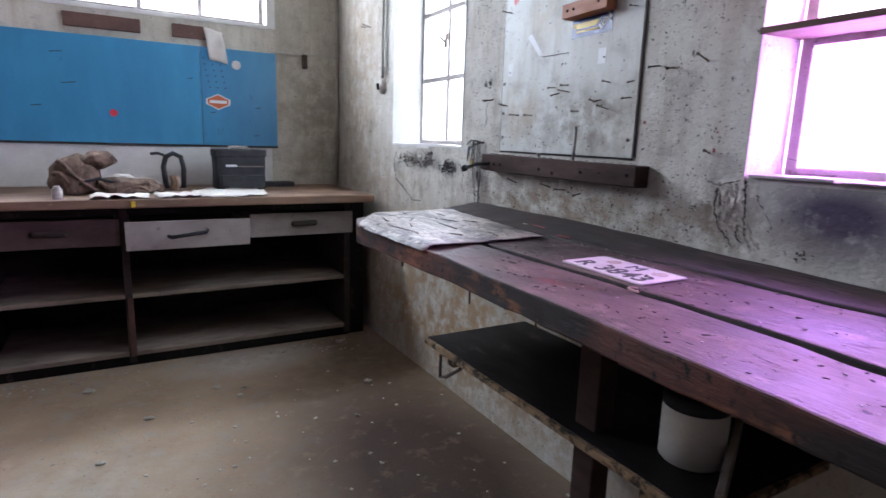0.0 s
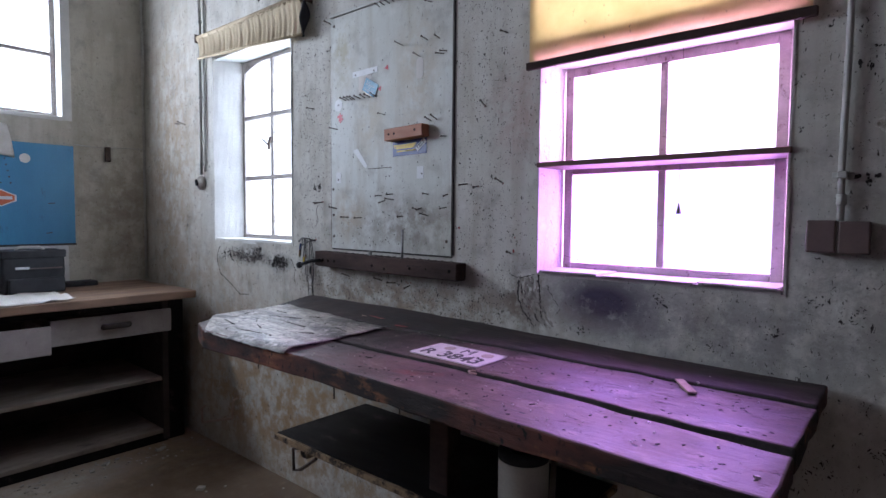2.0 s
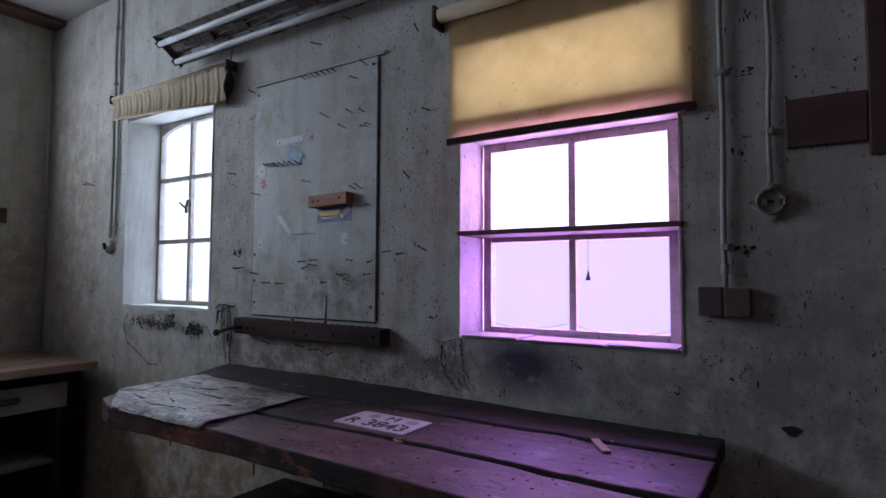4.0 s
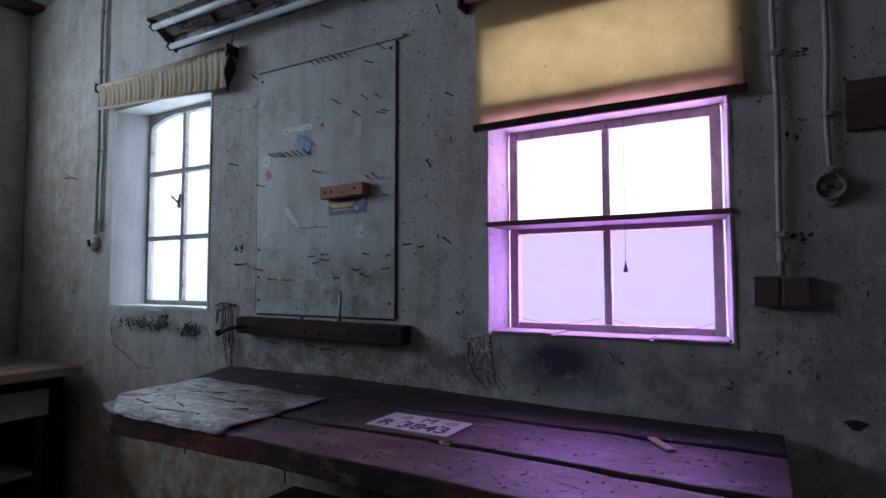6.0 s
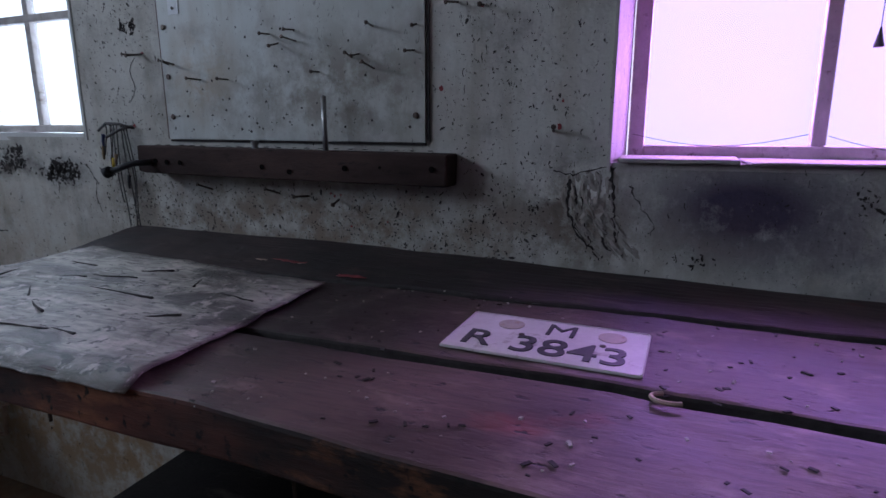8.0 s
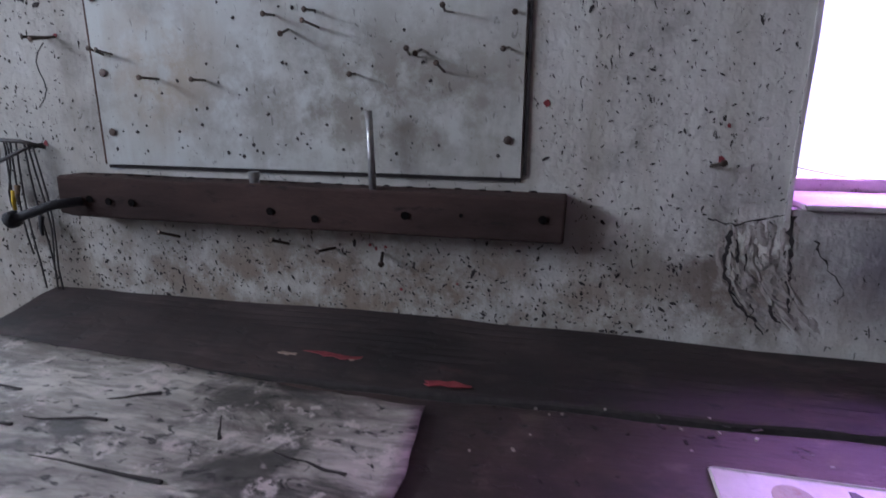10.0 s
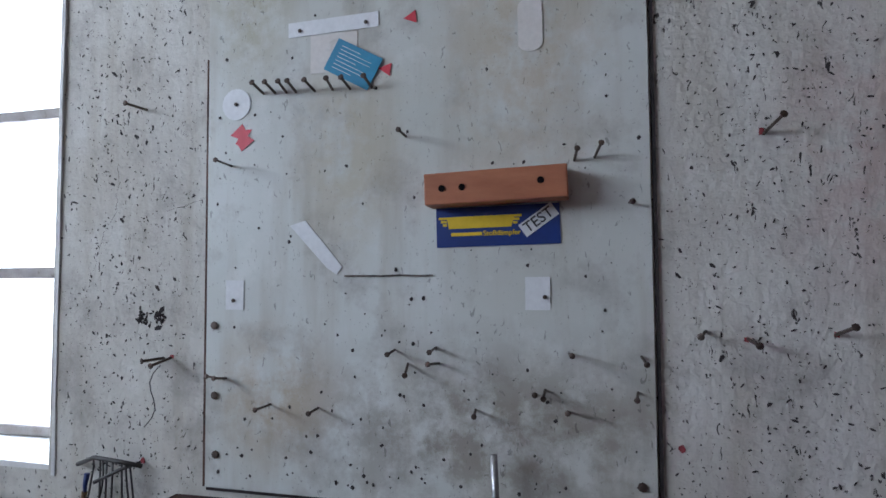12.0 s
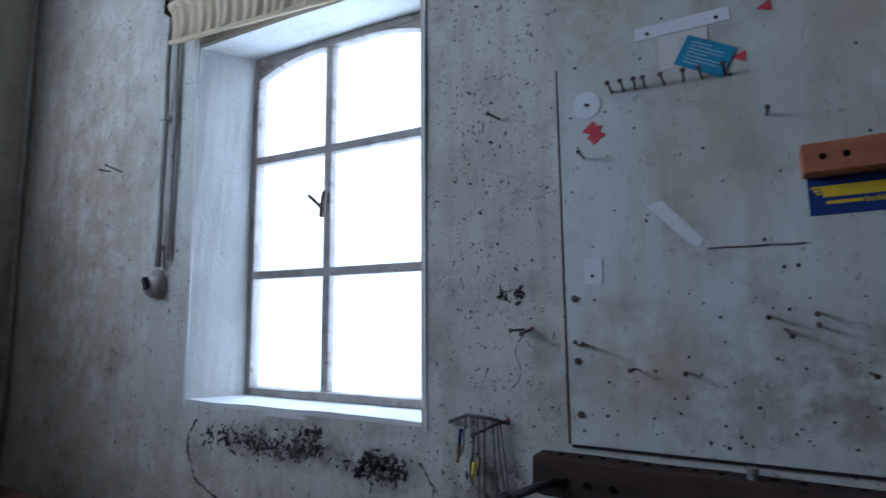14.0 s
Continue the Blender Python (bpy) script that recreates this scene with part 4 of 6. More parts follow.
for k in range(21):
    bm = bmesh.new()
    lathe(bm, [(0.0052, 0), (0.0052, 0.0012), (0.0001, 0.0007)], RM @ pose(-0.36 + k * 0.036, 0.0372, 0.032 + 0.004 * math.sin(k * 2.1), -90), 10)
    under(rail, made("top_hole", bm, M_HOLE))
bm = bmesh.new()
rod(bm, [(1.312, 1.437, 1.145), (1.316, 1.440, 1.20), (1.320, 1.443, 1.262)], 0.0055, 10)
tagged(made("steel_pin", bm, M_BRIGHT, smooth=True), "grey steel drift pin standing in the drilled rail", "pin")
bm = bmesh.new()
lathe(bm, [(0.0075, 0), (0.0075, 0.012), (0.009, 0.013), (0.009, 0.022), (0.0001, 0.0225)], pose(1.325, 1.632, 1.148), 12)
tagged(made("bolt", bm, M_BRIGHT), "short steel bolt standing in the drilled rail", "bolt")
bm = bmesh.new()
rod(bm, [(1.30, 1.925, 1.118), (1.27, 1.95, 1.116), (1.245, 1.995, 1.098)], 0.0075, 8)
lathe(bm, [(0.010, -0.008), (0.0135, -0.006), (0.0135, 0.006), (0.010, 0.008)], pose(1.242, 2.0, 1.096, 70, 20, 0), 10)
tagged(made("tommy_bar", bm, M_BLACK, smooth=True), "black steel lever with a knob stuck in the rail", "lever")


# ---------- nails ----------
def nail(name, y, z, slant, length, r, head, material, off=BF):
    """A nail driven into the wall: it points out, down or up by slant degrees."""
    bm = bmesh.new()
    rod(bm, [(0, 0, -0.004), (0, 0, length)], r, 6)
    lathe(bm, [(head, length), (head, length + 0.0012), (head * 0.5, length + 0.002)], Matrix.Identity(4), 8)
    ob = made(name, bm, material)
    ob.matrix_basis = on_wall(y, z, off) @ pose(0, 0, 0, slant[0], slant[1], 0)
    return tagged(ob, "rusty nail driven into the tool board", "nail", "nails on the board")


rnd = random.Random(11)
BOARD_NAILS = [(1.873, 1.689), (1.576, 1.719), (1.385, 1.914), (1.255, 1.912), (1.328, 1.669), (1.300, 1.672), (1.255, 1.606), (1.894, 1.346), (1.878, 1.346),
               (1.799, 1.308), (1.718, 1.306), (1.595, 1.397), (1.574, 1.377), (1.531, 1.402), (1.527, 1.379), (1.340, 1.397), (1.244, 1.395), (1.391, 1.340),
               (1.374, 1.346), (1.473, 1.314), (1.340, 1.316), (1.250, 1.347), (1.475, 1.971), (1.349, 1.969), (1.289, 1.963), (1.327, 2.101), (1.271, 2.141), (1.268, 1.905)]
for y, z in BOARD_NAILS:
    nail("nail", y, z, (rnd.uniform(-14, 14), rnd.uniform(-10, 10)), rnd.uniform(0.028, 0.045), 0.0019, 0.0042, M_STEEL)
for k, y in enumerate((1.817, 1.796, 1.776, 1.759, 1.727, 1.696, 1.667, 1.631)):
    nail("nail", y, 1.805 - 0.0008 * k, (-16, rnd.uniform(-8, 4)), 0.030, 0.0022, 0.0048, M_STEEL)
for k in range(7):
    nail("nail", 1.610 - 0.0285 * k, 2.150, (-10, rnd.uniform(-5, 5)), 0.026, 0.0020, 0.0042, M_STEEL)
for y, z in ((2.044, 1.797), (1.986, 1.375), (1.161, 1.43), (1.11, 1.421), (1.007, 1.428), (1.082, 1.693), (0.996, 1.926), (1.046, 2.223), (1.527, 2.28),
             (1.368, 2.346), (2.001, 1.374), (1.924, 2.148), (0.971, 1.191), (1.80, 1.052), (1.60, 1.050), (1.52, 1.047), (1.44, 1.043), (3.36, 1.86), (3.30, 1.85)):
    tagged(nail("nail", y, z, (rnd.uniform(-22, 12), rnd.uniform(-30, 15)), rnd.uniform(0.030, 0.050), 0.0024, 0.005, M_STEEL, 0.0), "rusty nail sticking out of the plaster wall", "nail", "nails in the plaster")
for y, z in ((1.895, 1.225), (1.247, 1.222), (1.90, 1.43), (1.898, 1.318), (1.245, 2.14), (1.895, 2.13)):
    ob = nail("screw", y, z, (0, 0), 0.001, 0.003, 0.0065, M_STEEL)
    tagged(ob, "round-headed rusty screw holding the board", "screw", "screws of the board")
for y, z in ((1.372, 1.476), (1.866, 1.470), (1.865, 1.790), (1.640, 1.903), (1.752, 1.901)):
    tagged(nail("pin", y, z, (0, 0), 0.0015, 0.0015, 0.0032, M_STEEL), "small rusty pin through a label on the board", "pin", "pins in the labels")
# holes and pock marks left in the board and plaster
bm = bmesh.new()
for k in range(150):
    y, z, r = rnd.uniform(1.24, 1.90), 1.19 + 0.75 * rnd.random() ** 2.0, rnd.uniform(0.001, 0.0030)
    slab(bm, [(r * math.cos(a) * rnd.uniform(0.6, 1.4), r * math.sin(a) * rnd.uniform(0.6, 1.6)) for a in (radians(60 * q) for q in range(6))], 0, 0.0005, on_wall(y, z, BF))
tagged(made("pock_marks", bm, M_CRACK), "small dark pock marks and holes in the board", "marks", kind="stuff")


def flakes(name, n, spot, label, seed, big=1.0):
    """Loose flakes and blown chips of plaster, standing off the wall."""
    g = random.Random(seed)
    bm = bmesh.new()
    for k in range(n):
        y, z = spot(g)
        if (N1[0] - 0.01 < y < N1[1] + 0.01 and N1[2] - 0.02 < z < N1[3]) or (N2[0] - 0.01 < y < N2[1] + 0.01 and N2[2] - 0.02 < z < 2.2) or (1.215 < y < 1.93 and 1.08 < z < 2.19):
            continue
        r = big * g.uniform(0.0005, 0.0016) * (2.0 if g.random() < 0.06 else 1)
        s = g.uniform(0.8, 3.2)
        turn = g.uniform(0, 180)
        slab(bm, [(r * s * math.cos(a) * g.uniform(0.6, 1.2), r * math.sin(a) * g.uniform(0.6, 1.2)) for a in (radians(72 * q) for q in range(5))], 0, 0.0010, on_wall(y, z, 0.0, turn))
    return tagged(made(name, bm, M_CRACK), label, "flakes", kind="stuff")


flakes("plaster_flakes", 900, lambda g: (g.gauss(1.06, 0.10), g.uniform(0.95, 2.3)), "dark blown flakes on the plaster beside the board", 21)
flakes("plaster_flakes", 800, lambda g: (g.gauss(2.08, 0.09), g.uniform(0.95, 2.3)), "dark blown flakes on the plaster by the narrow window", 22)
flakes("plaster_flakes", 900, lambda g: (g.uniform(1.0, 2.1), 0.935 + abs(g.gauss(0, 0.08))), "dark specks on the plaster above the workbench", 23)
flakes("plaster_flakes", 350, lambda g: (g.uniform(-0.4, 3.4), g.uniform(0.95, 2.6)), "dark specks scattered over the plaster wall", 24, 1.2)
flakes("mould_patch", 300, lambda g: (g.choice((2.80, 2.70, 2.62, 2.55)) + g.gauss(0, 0.035), 1.100 + g.gauss(0, 0.016)), "black mould and broken plaster under the narrow window", 25, 2.2)
flakes("mould_patch", 190, lambda g: (2.335 + g.gauss(0, 0.042), 1.082 + g.gauss(0, 0.014)), "black mould on blown plaster under the narrow window", 27, 2.6)
flakes("mould_patch", 60, lambda g: (2.52 + g.gauss(0, 0.02), 1.118 + g.gauss(0, 0.018)), "black mould spot under the narrow window's sill", 28, 2.6)
for k, (y, z, w, h) in enumerate(((0.105, 1.115, 0.022, 0.010), (0.185, 1.03, 0.016, 0.008), (0.47, 1.075, 0.010, 0.009), (0.02, 1.09, 0.008, 0.014), (0.72, 0.965, 0.02, 0.006), (0.33, 0.975, 0.012, 0.008), (1.0, 1.05, 0.010, 0.012), (1.30, 0.985, 0.012, 0.02), (-0.03, 0.78, 0.03, 0.008), (0.10, 0.70, 0.02, 0.015), (2.10, 1.02, 0.012, 0.05), (2.16, 1.00, 0.006, 0.05), (3.30, 1.25, 0.01, 0.01))):
    flakes("soot_blotch", 18, lambda g: (y + g.gauss(0, w), z + g.gauss(0, h)), "black blotch of soot on the chipped plaster", 80 + k, 1.25)
flakes("mould_patch", 60, lambda g: (2.01 + g.choice((0, 0.035)) + g.gauss(0, 0.006), 1.44 + g.gauss(0, 0.007)), "two black holes knocked in the plaster", 26, 1.6)


def crack(name, start, steps, seed, label, width=0.003, drift=(0.0, -0.03)):
    g = random.Random(seed)
    y, z = start
    bm = bmesh.new()
    last, sub = None, 4
    for k in range(steps * sub):
        w = width * g.uniform(0.25, 1.1) * (1 - 0.5 * k / (steps * sub))
        side = (0, w / 2) if abs(drift[0]) > abs(drift[1]) else (w / 2, 0)
        pair = [bm.verts.new((WX - 0.0008, y - side[0], z - side[1])), bm.verts.new((WX - 0.0008, y + side[0], z + side[1]))]
        if last:
            bm.faces.new((last[0], last[1], pair[1], pair[0]))
        last = pair
        y += drift[0] / sub + g.uniform(-0.006, 0.006)
        z += drift[1] / sub * g.uniform(0.3, 1.7)
    return tagged(made(name, bm, M_CRACK), label, "crack", "cracks in the plaster")


def split_line(points, seed, label, width):
    """An open crack that jitters along the given (y, z) corners, with ragged sides."""
    g = random.Random(seed)
    bm = bmesh.new()
    last = None
    steps = []
    for (y0, z0), (y1, z1) in zip(points, points[1:]):
        n = max(3, int(math.hypot(y1 - y0, z1 - z0) / 0.006))
        steps += [(y0 + (y1 - y0) * k / n, z0 + (z1 - z0) * k / n) for k in range(n)]
    for k, (y, z) in enumerate(steps):
        a, b = steps[max(k - 1, 0)], steps[min(k + 1, len(steps) - 1)]
        d = Vector((b[0] - a[0], b[1] - a[1])).normalized()
        w = 0.5 * width * g.uniform(0.3, 1.4) * (1 - 0.5 * k / len(steps))
        y, z = y + g.uniform(-0.003, 0.003), z + g.uniform(-0.002, 0.002)
        pair = [bm.verts.new((WX - 0.0010, y + d.y * w, z - d.x * w)), bm.verts.new((WX - 0.0010, y - d.y * w, z + d.x * w))]
        if last:
            bm.faces.new((last[0], last[1], pair[1], pair[0]))
        last = pair
    return tagged(made("wall_crack", bm, M_CRACK), label, "crack", "cracks in the plaster")


SILL = "jagged crack in the broken plaster beside the window sill"
for k, (pts, w) in enumerate(((((0.936, 1.105), (0.940, 1.055), (0.922, 1.005), (0.893, 0.978), (0.873, 0.948)), 0.0065), (((0.928, 1.090), (0.918, 1.040), (0.926, 1.020), (0.902, 0.985)), 0.0045),
                              (((0.862, 1.125), (0.856, 1.06), (0.852, 1.02), (0.846, 0.975)), 0.0070), (((0.915, 1.07), (0.905, 1.02), (0.893, 0.99), (0.905, 0.965)), 0.0035),
                              (((0.830, 1.095), (0.808, 1.055), (0.785, 1.03), (0.788, 1.00)), 0.0030), (((0.969, 1.118), (0.93, 1.112), (0.89, 1.124), (0.858, 1.130)), 0.0035), (((0.875, 1.0), (0.865, 0.978), (0.848, 0.97)), 0.006))):
    split_line(pts, 60 + k, SILL, w)
split_line(((2.91, 1.138), (2.938, 1.10), (2.940, 1.06), (2.908, 0.99), (2.81, 0.945), (2.70, 0.89), (2.61, 0.897)), 70, "long looping crack in the plaster below the narrow window", 0.008)
split_line(((2.235, 1.105), (2.20, 1.06), (2.21, 1.02), (2.19, 0.97)), 71, "short crack in the plaster below the narrow window", 0.005)
# the broken, hollow stretch of plaster between the cracks
bm = bmesh.new()
n = 26
g = [[bm.verts.new((WX + 0.0005 - max(0.0, 0.006 * (noise.noise(Vector((i * 0.45, j * 0.38, 5))) + 0.6 * noise.noise(Vector((i * 1.1, j * 1.0, 2))) + 0.25)) * (abs(math.sin(math.pi * i / n) * math.sin(math.pi * j / n))) ** 0.5,
                    0.945 - 0.105 * i / n - 0.055 * j / n + 0.03 * math.sin(math.pi * j / n), 1.122 - 0.165 * j / n + 0.004 * math.sin(i * 0.7))) for j in range(n + 1)] for i in range(n + 1)]
for i in range(n):
    for j in range(n):
        bm.faces.new((g[i][j], g[i + 1][j], g[i + 1][j + 1], g[i][j + 1]))
tagged(made("broken_plaster", bm, M_ROUGHCOAT), "lumpy broken grey plaster below the corner of the sill", "plaster")
crack("wall_crack", (2.35, 1.12), 5, 49, "short crack in the plaster below the narrow window", 0.005, (0.003, -0.026))
crack("wall_crack", (2.0, 1.62), 5, 50, "thin crack from the board into the plaster", 0.0011, (-0.016, 0.004))
crack("wall_crack", (2.10, 1.70), 8, 51, "thin hairline crack in the plaster", 0.0009, (0.002, -0.024))

# broken hollow below the violet window's corner
bm = bmesh.new()
slab(bm, [(0.020 * (1 + 0.4 * math.sin(3 * a)) * math.cos(a), 0.013 * math.sin(a)) for a in (radians(30 * k) for k in range(12))], 0, 0.001, on_wall(-0.078, 0.961, 0.0005))
tagged(made("wall_hole", bm, M_CRACK), "dark hole broken in the plaster wall", "hole")

# bunch of thin cables with coloured clips, hung on a nail
bunch = thing("cable_bunch", (WX - 0.01, 2.07, 1.2), "bunch of thin dark cables with coloured clips on nails", "cables")
bm = bmesh.new()
rod(bm, [(1.352, 2.16, 1.192), (1.340, 2.115, 1.210), (1.335, 2.06, 1.208), (1.35, 2.03, 1.198)], 0.0038, 6)
rod(bm, [(1.325, 2.10, 1.175), (1.335, 2.06, 1.195), (1.352, 2.035, 1.203)], 0.0032, 6)
under(bunch, made("hanger", bm, M_WIRE, smooth=True))
for k, (y, z, dy, dz) in enumerate(((2.118, 1.205, 0.012, 0.075), (2.108, 1.208, -0.006, 0.10), (2.095, 1.208, -0.008, 0.20), (2.080, 1.206, -0.004, 0.26), (2.060, 1.204, -0.012, 0.27), (2.052, 1.204, -0.014, 0.22),
                                    (2.046, 1.203, -0.020, 0.26), (2.102, 1.207, 0.004, 0.13))):
    bm = bmesh.new()
    rod(bm, [(1.342 + 0.004 * math.sin(k + q), y + dy * q / 6 + 0.006 * math.sin(1.3 * k + q * 1.1) * (q / 6), z - dz * q / 6) for q in range(7)], 0.0016, 5)
    under(bunch, made("cable", bm, M_WIRE, smooth=True))
for k, (y, z, mcol) in enumerate(((2.128, 1.165, M_NAVY), (2.132, 1.135, M_CHIP), (2.100, 1.105, M_YELLOW), (2.090, 1.115, M_CHIP), (2.052, 1.062, M_BLACK))):
    bm = bmesh.new()
    rod(bm, [(1.34, y, z + 0.018), (1.338, y + 0.002, z), (1.34, y + 0.004, z - 0.016)], 0.0048, 7, 0.0026)
    under(bunch, made("clip", bm, mcol, smooth=True))
bm = bmesh.new()
rod(bm, [(1.345, 1.995 + 0.012 * math.sin(q * 0.9) + 0.004 * q, 1.365 - 0.0145 * q) for q in range(8)], 0.0009, 5)
tagged(made("thin_wire", bm, M_WIRE), "thin wire hanging from a nail", "wire")

# ---------- blinds ----------
blind1 = thing("roller_blind", (1.315, 2.55, 2.29), "beige pleated fabric roller blind rolled up above the narrow window", "blind")
BY0, BY1 = 2.065, 3.035
bm = bmesh.new()
rod(bm, [(1.318, BY0, 2.290), (1.317, 2.55, 2.287), (1.318, BY1, 2.290)], 0.019, 16)
under(blind1, made("roll", bm, M_ROLL, smooth=True))
bm = bmesh.new()
rows, cols = 8, 150
g = []
for r in range(rows + 1):
    line = []
    for c in range(cols + 1):
        q, d = c / cols, r / rows
        fold = (0.0045 * math.sin(c * 1.15 + 0.8 * math.sin(c * 0.21)) + 0.003 * math.sin(c * 0.43)) * (0.25 + 0.75 * d)
        drop = 0.168 - 0.062 * q + 0.004 * math.sin(c * 0.31)
        line.append(bm.verts.new((1.301 + fold + 0.012 * math.sin(2.6 * d), BY0 + 0.006 + (BY1 - BY0 - 0.012) * q, 2.288 - drop * d)))
    g.append(line)
for r in range(rows):
    for c in range(cols):
        bm.faces.new((g[r][c], g[r][c + 1], g[r + 1][c + 1], g[r + 1][c]))
cl = made("cloth", bm, M_ROLL, smooth=True)
cl.modifiers.new("thickness", "SOLIDIFY").thickness = 0.0015
bm = bmesh.new()
rod(bm, [(1.309, BY0 + 0.004, 2.121), (1.308, 2.5, 2.150), (1.309, BY1 - 0.006, 2.181)], 0.007, 8)
under(blind1, cl, made("bottom_bar", bm, M_ROLL, smooth=True))
for y in (BY0 - 0.008, BY1 + 0.008):
    bm = bmesh.new()
    box(bm, 1.296, WX - 0.001, y - 0.002, y + 0.002, 2.268, 2.314)
    lathe(bm, [(0.023, -0.004), (0.023, 0.004), (0.009, 0.007)], pose(1.318, y, 2.290, 90), 14)
    under(blind1, made("bracket", bm, M_STEEL))
# black scorched edge of the cloth and the loose end that hangs from the roll
bm = bmesh.new()
g = [[bm.verts.new((1.300 + 0.022 * c / 4 + 0.010 * math.sin(r * 0.9 + c), BY0 - 0.004 - 0.024 * math.sin(math.pi * r / 9) * (c / 4), 2.300 - 0.19 * r / 9)) for c in range(5)] for r in range(10)]
for r in range(9):
    for c in range(4):
        bm.faces.new((g[r][c], g[r][c + 1], g[r + 1][c + 1], g[r + 1][c]))
tail = made("torn_edge", bm, M_BLACK, smooth=True)
tail.modifiers.new("thickness", "SOLIDIFY").thickness = 0.002
bm = bmesh.new()
rod(bm, [(1.318, BY0 - 0.012, 2.310), (1.322, BY0 - 0.018, 2.36), (1.335, BY0 - 0.010, 2.41), (1.350, BY0, 2.44)], 0.006, 6)
under(blind1, tail, made("end_cord", bm, M_CONDUIT, smooth=True))

blind2 = thing("roller_blind", (1.32, 0.52, 2.19), "yellowed translucent roller blind half lowered over the violet window", "blind")
bm = bmesh.new()
rod(bm, [(1.318, 0.125, 2.232), (1.318, 0.925, 2.232)], 0.024, 16)
under(blind2, made("roll", bm, M_ROLL, smooth=True))
bm = bmesh.new()
rows, cols = 14, 24
g = [[bm.verts.new((1.338 + 0.006 * noise.noise(Vector((c * 0.22, r * 0.12, 7))), 0.130 + 0.768 * c / cols, 2.225 - 0.428 * r / rows)) for c in range(cols + 1)] for r in range(rows + 1)]
for r in range(rows):
    for c in range(cols):
        bm.faces.new((g[r][c], g[r][c + 1], g[r + 1][c + 1], g[r + 1][c]))
cloth = made("cloth", bm, M_BLIND, smooth=True)
bm = bmesh.new()
box(bm, 1.330, 1.344, 0.120, 0.905, 1.782, 1.806)
under(blind2, cloth, worn(made("bottom_bar", bm, M_BEAM, bevel=0.003), 5, 0.002, 10))
for y in (0.112, 0.938):
    under(blind2, body("bracket", [(1.295, WX - 0.001, y - 0.006, y + 0.006, 2.19, 2.265)], M_STEEL))
pull = thing("blind_pull", (1.47, 0.462, 1.34), "thin blind cord with a dark bell-shaped pull", "cord pull")
bm = bmesh.new()
rod(bm, [(1.47, 0.462, 1.803), (1.471, 0.462, 1.60), (1.47, 0.462, 1.357)], 0.0008, 5)
under(pull, made("cord", bm, M_WIRE))
bm = bmesh.new()
lathe(bm, [(0.0015, 0.032), (0.003, 0.024), (0.008, 0.002), (0.0075, 0)], pose(1.47, 0.462, 1.326), 12)
under(pull, made("bell", bm, M_INK, smooth=True))

# board shelf across the violet window
ws = body("window_shelf", [(WX - 0.010, F1 + 0.001, 0.163, 0.872, 1.473, 1.489)], M_PLANK, bevel=0.003)
tagged(worn(ws, 5, 0.0015, 12), "narrow dark wooden shelf board across the window opening", "shelf")
# a lath of wire and cobweb hanging in the lower panes
for y0, y1, z0, dz in ((0.84, 0.54, 1.185, 0.022), (0.51, 0.215, 1.182, 0.03)):
    bm = bmesh.new()
    rod(bm, [(F1 - 0.003, y0 + (y1 - y0) * q / 8, z0 - dz * math.sin(math.pi * q / 8)) for q in range(9)], 0.0008, 4)
    tagged(made("cobweb_thread", bm, M_WIRE), "sagging cobweb thread across the window pane", "cobweb", "cobwebs")

# ---------- pipes, switches, boxes ----------
def conduit(name, y, z0, z1, r, label, off=0.016, saddles=(), sway=0.002):
    base = thing(name, (WX - off, y, z0), label, "conduit", "conduits on the wall")
    bm = bmesh.new()
    n = 14
    rod(bm, [(WX - off + 0.5 * sway * math.sin(k * 1.7), y + sway * math.sin(k * 1.3), z0 + (z1 - z0) * k / n) for k in range(n + 1)], r, 10)
    under(base, made("tube", bm, M_CONDUIT, smooth=True))
    for z in saddles:
        bm = bmesh.new()
        box(bm, WX - off - r - 0.003, WX - 0.001, y - r - 0.002, y + r + 0.002, z - 0.008, z + 0.008)
        box(bm, WX - 0.005, WX - 0.001, y - r - 0.014, y - r - 0.0025, z - 0.007, z + 0.007)
        box(bm, WX - 0.005, WX - 0.001, y + r + 0.0025, y + r + 0.014, z - 0.007, z + 0.007)
        under(base, made("saddle", bm, M_CONDUIT, bevel=0.002))
    return base


conduit("conduit", 3.082, 1.545, CEIL, 0.009, "thin painted conduit running down to a round switch", saddles=(1.60, 1.98, 2.40, 2.72))
conduit("conduit", 3.048, 1.56, CEIL, 0.006, "thin dark cable beside the conduit on the wall", 0.010)
conduit("conduit", 0.060, 1.31, CEIL, 0.0075, "grey painted conduit running down to a junction box", saddles=(1.415, 1.875, 2.35))
conduit("conduit", -0.047, 1.575, CEIL, 0.0062, "grey painted conduit running down to an old socket", 0.014, (1.704, 2.2), 0.0035)
# a coupling on the conduit, above the junction box
bm = bmesh.new()
lathe(bm, [(0.0095, 0), (0.0105, 0.004), (0.0105, 0.022), (0.0095, 0.026)], pose(WX - 0.016, 0.060, 1.345), 12)
tagged(made("conduit_coupling", bm, M_CONDUIT, smooth=True), "painted coupling sleeve on the wall conduit", "coupling")
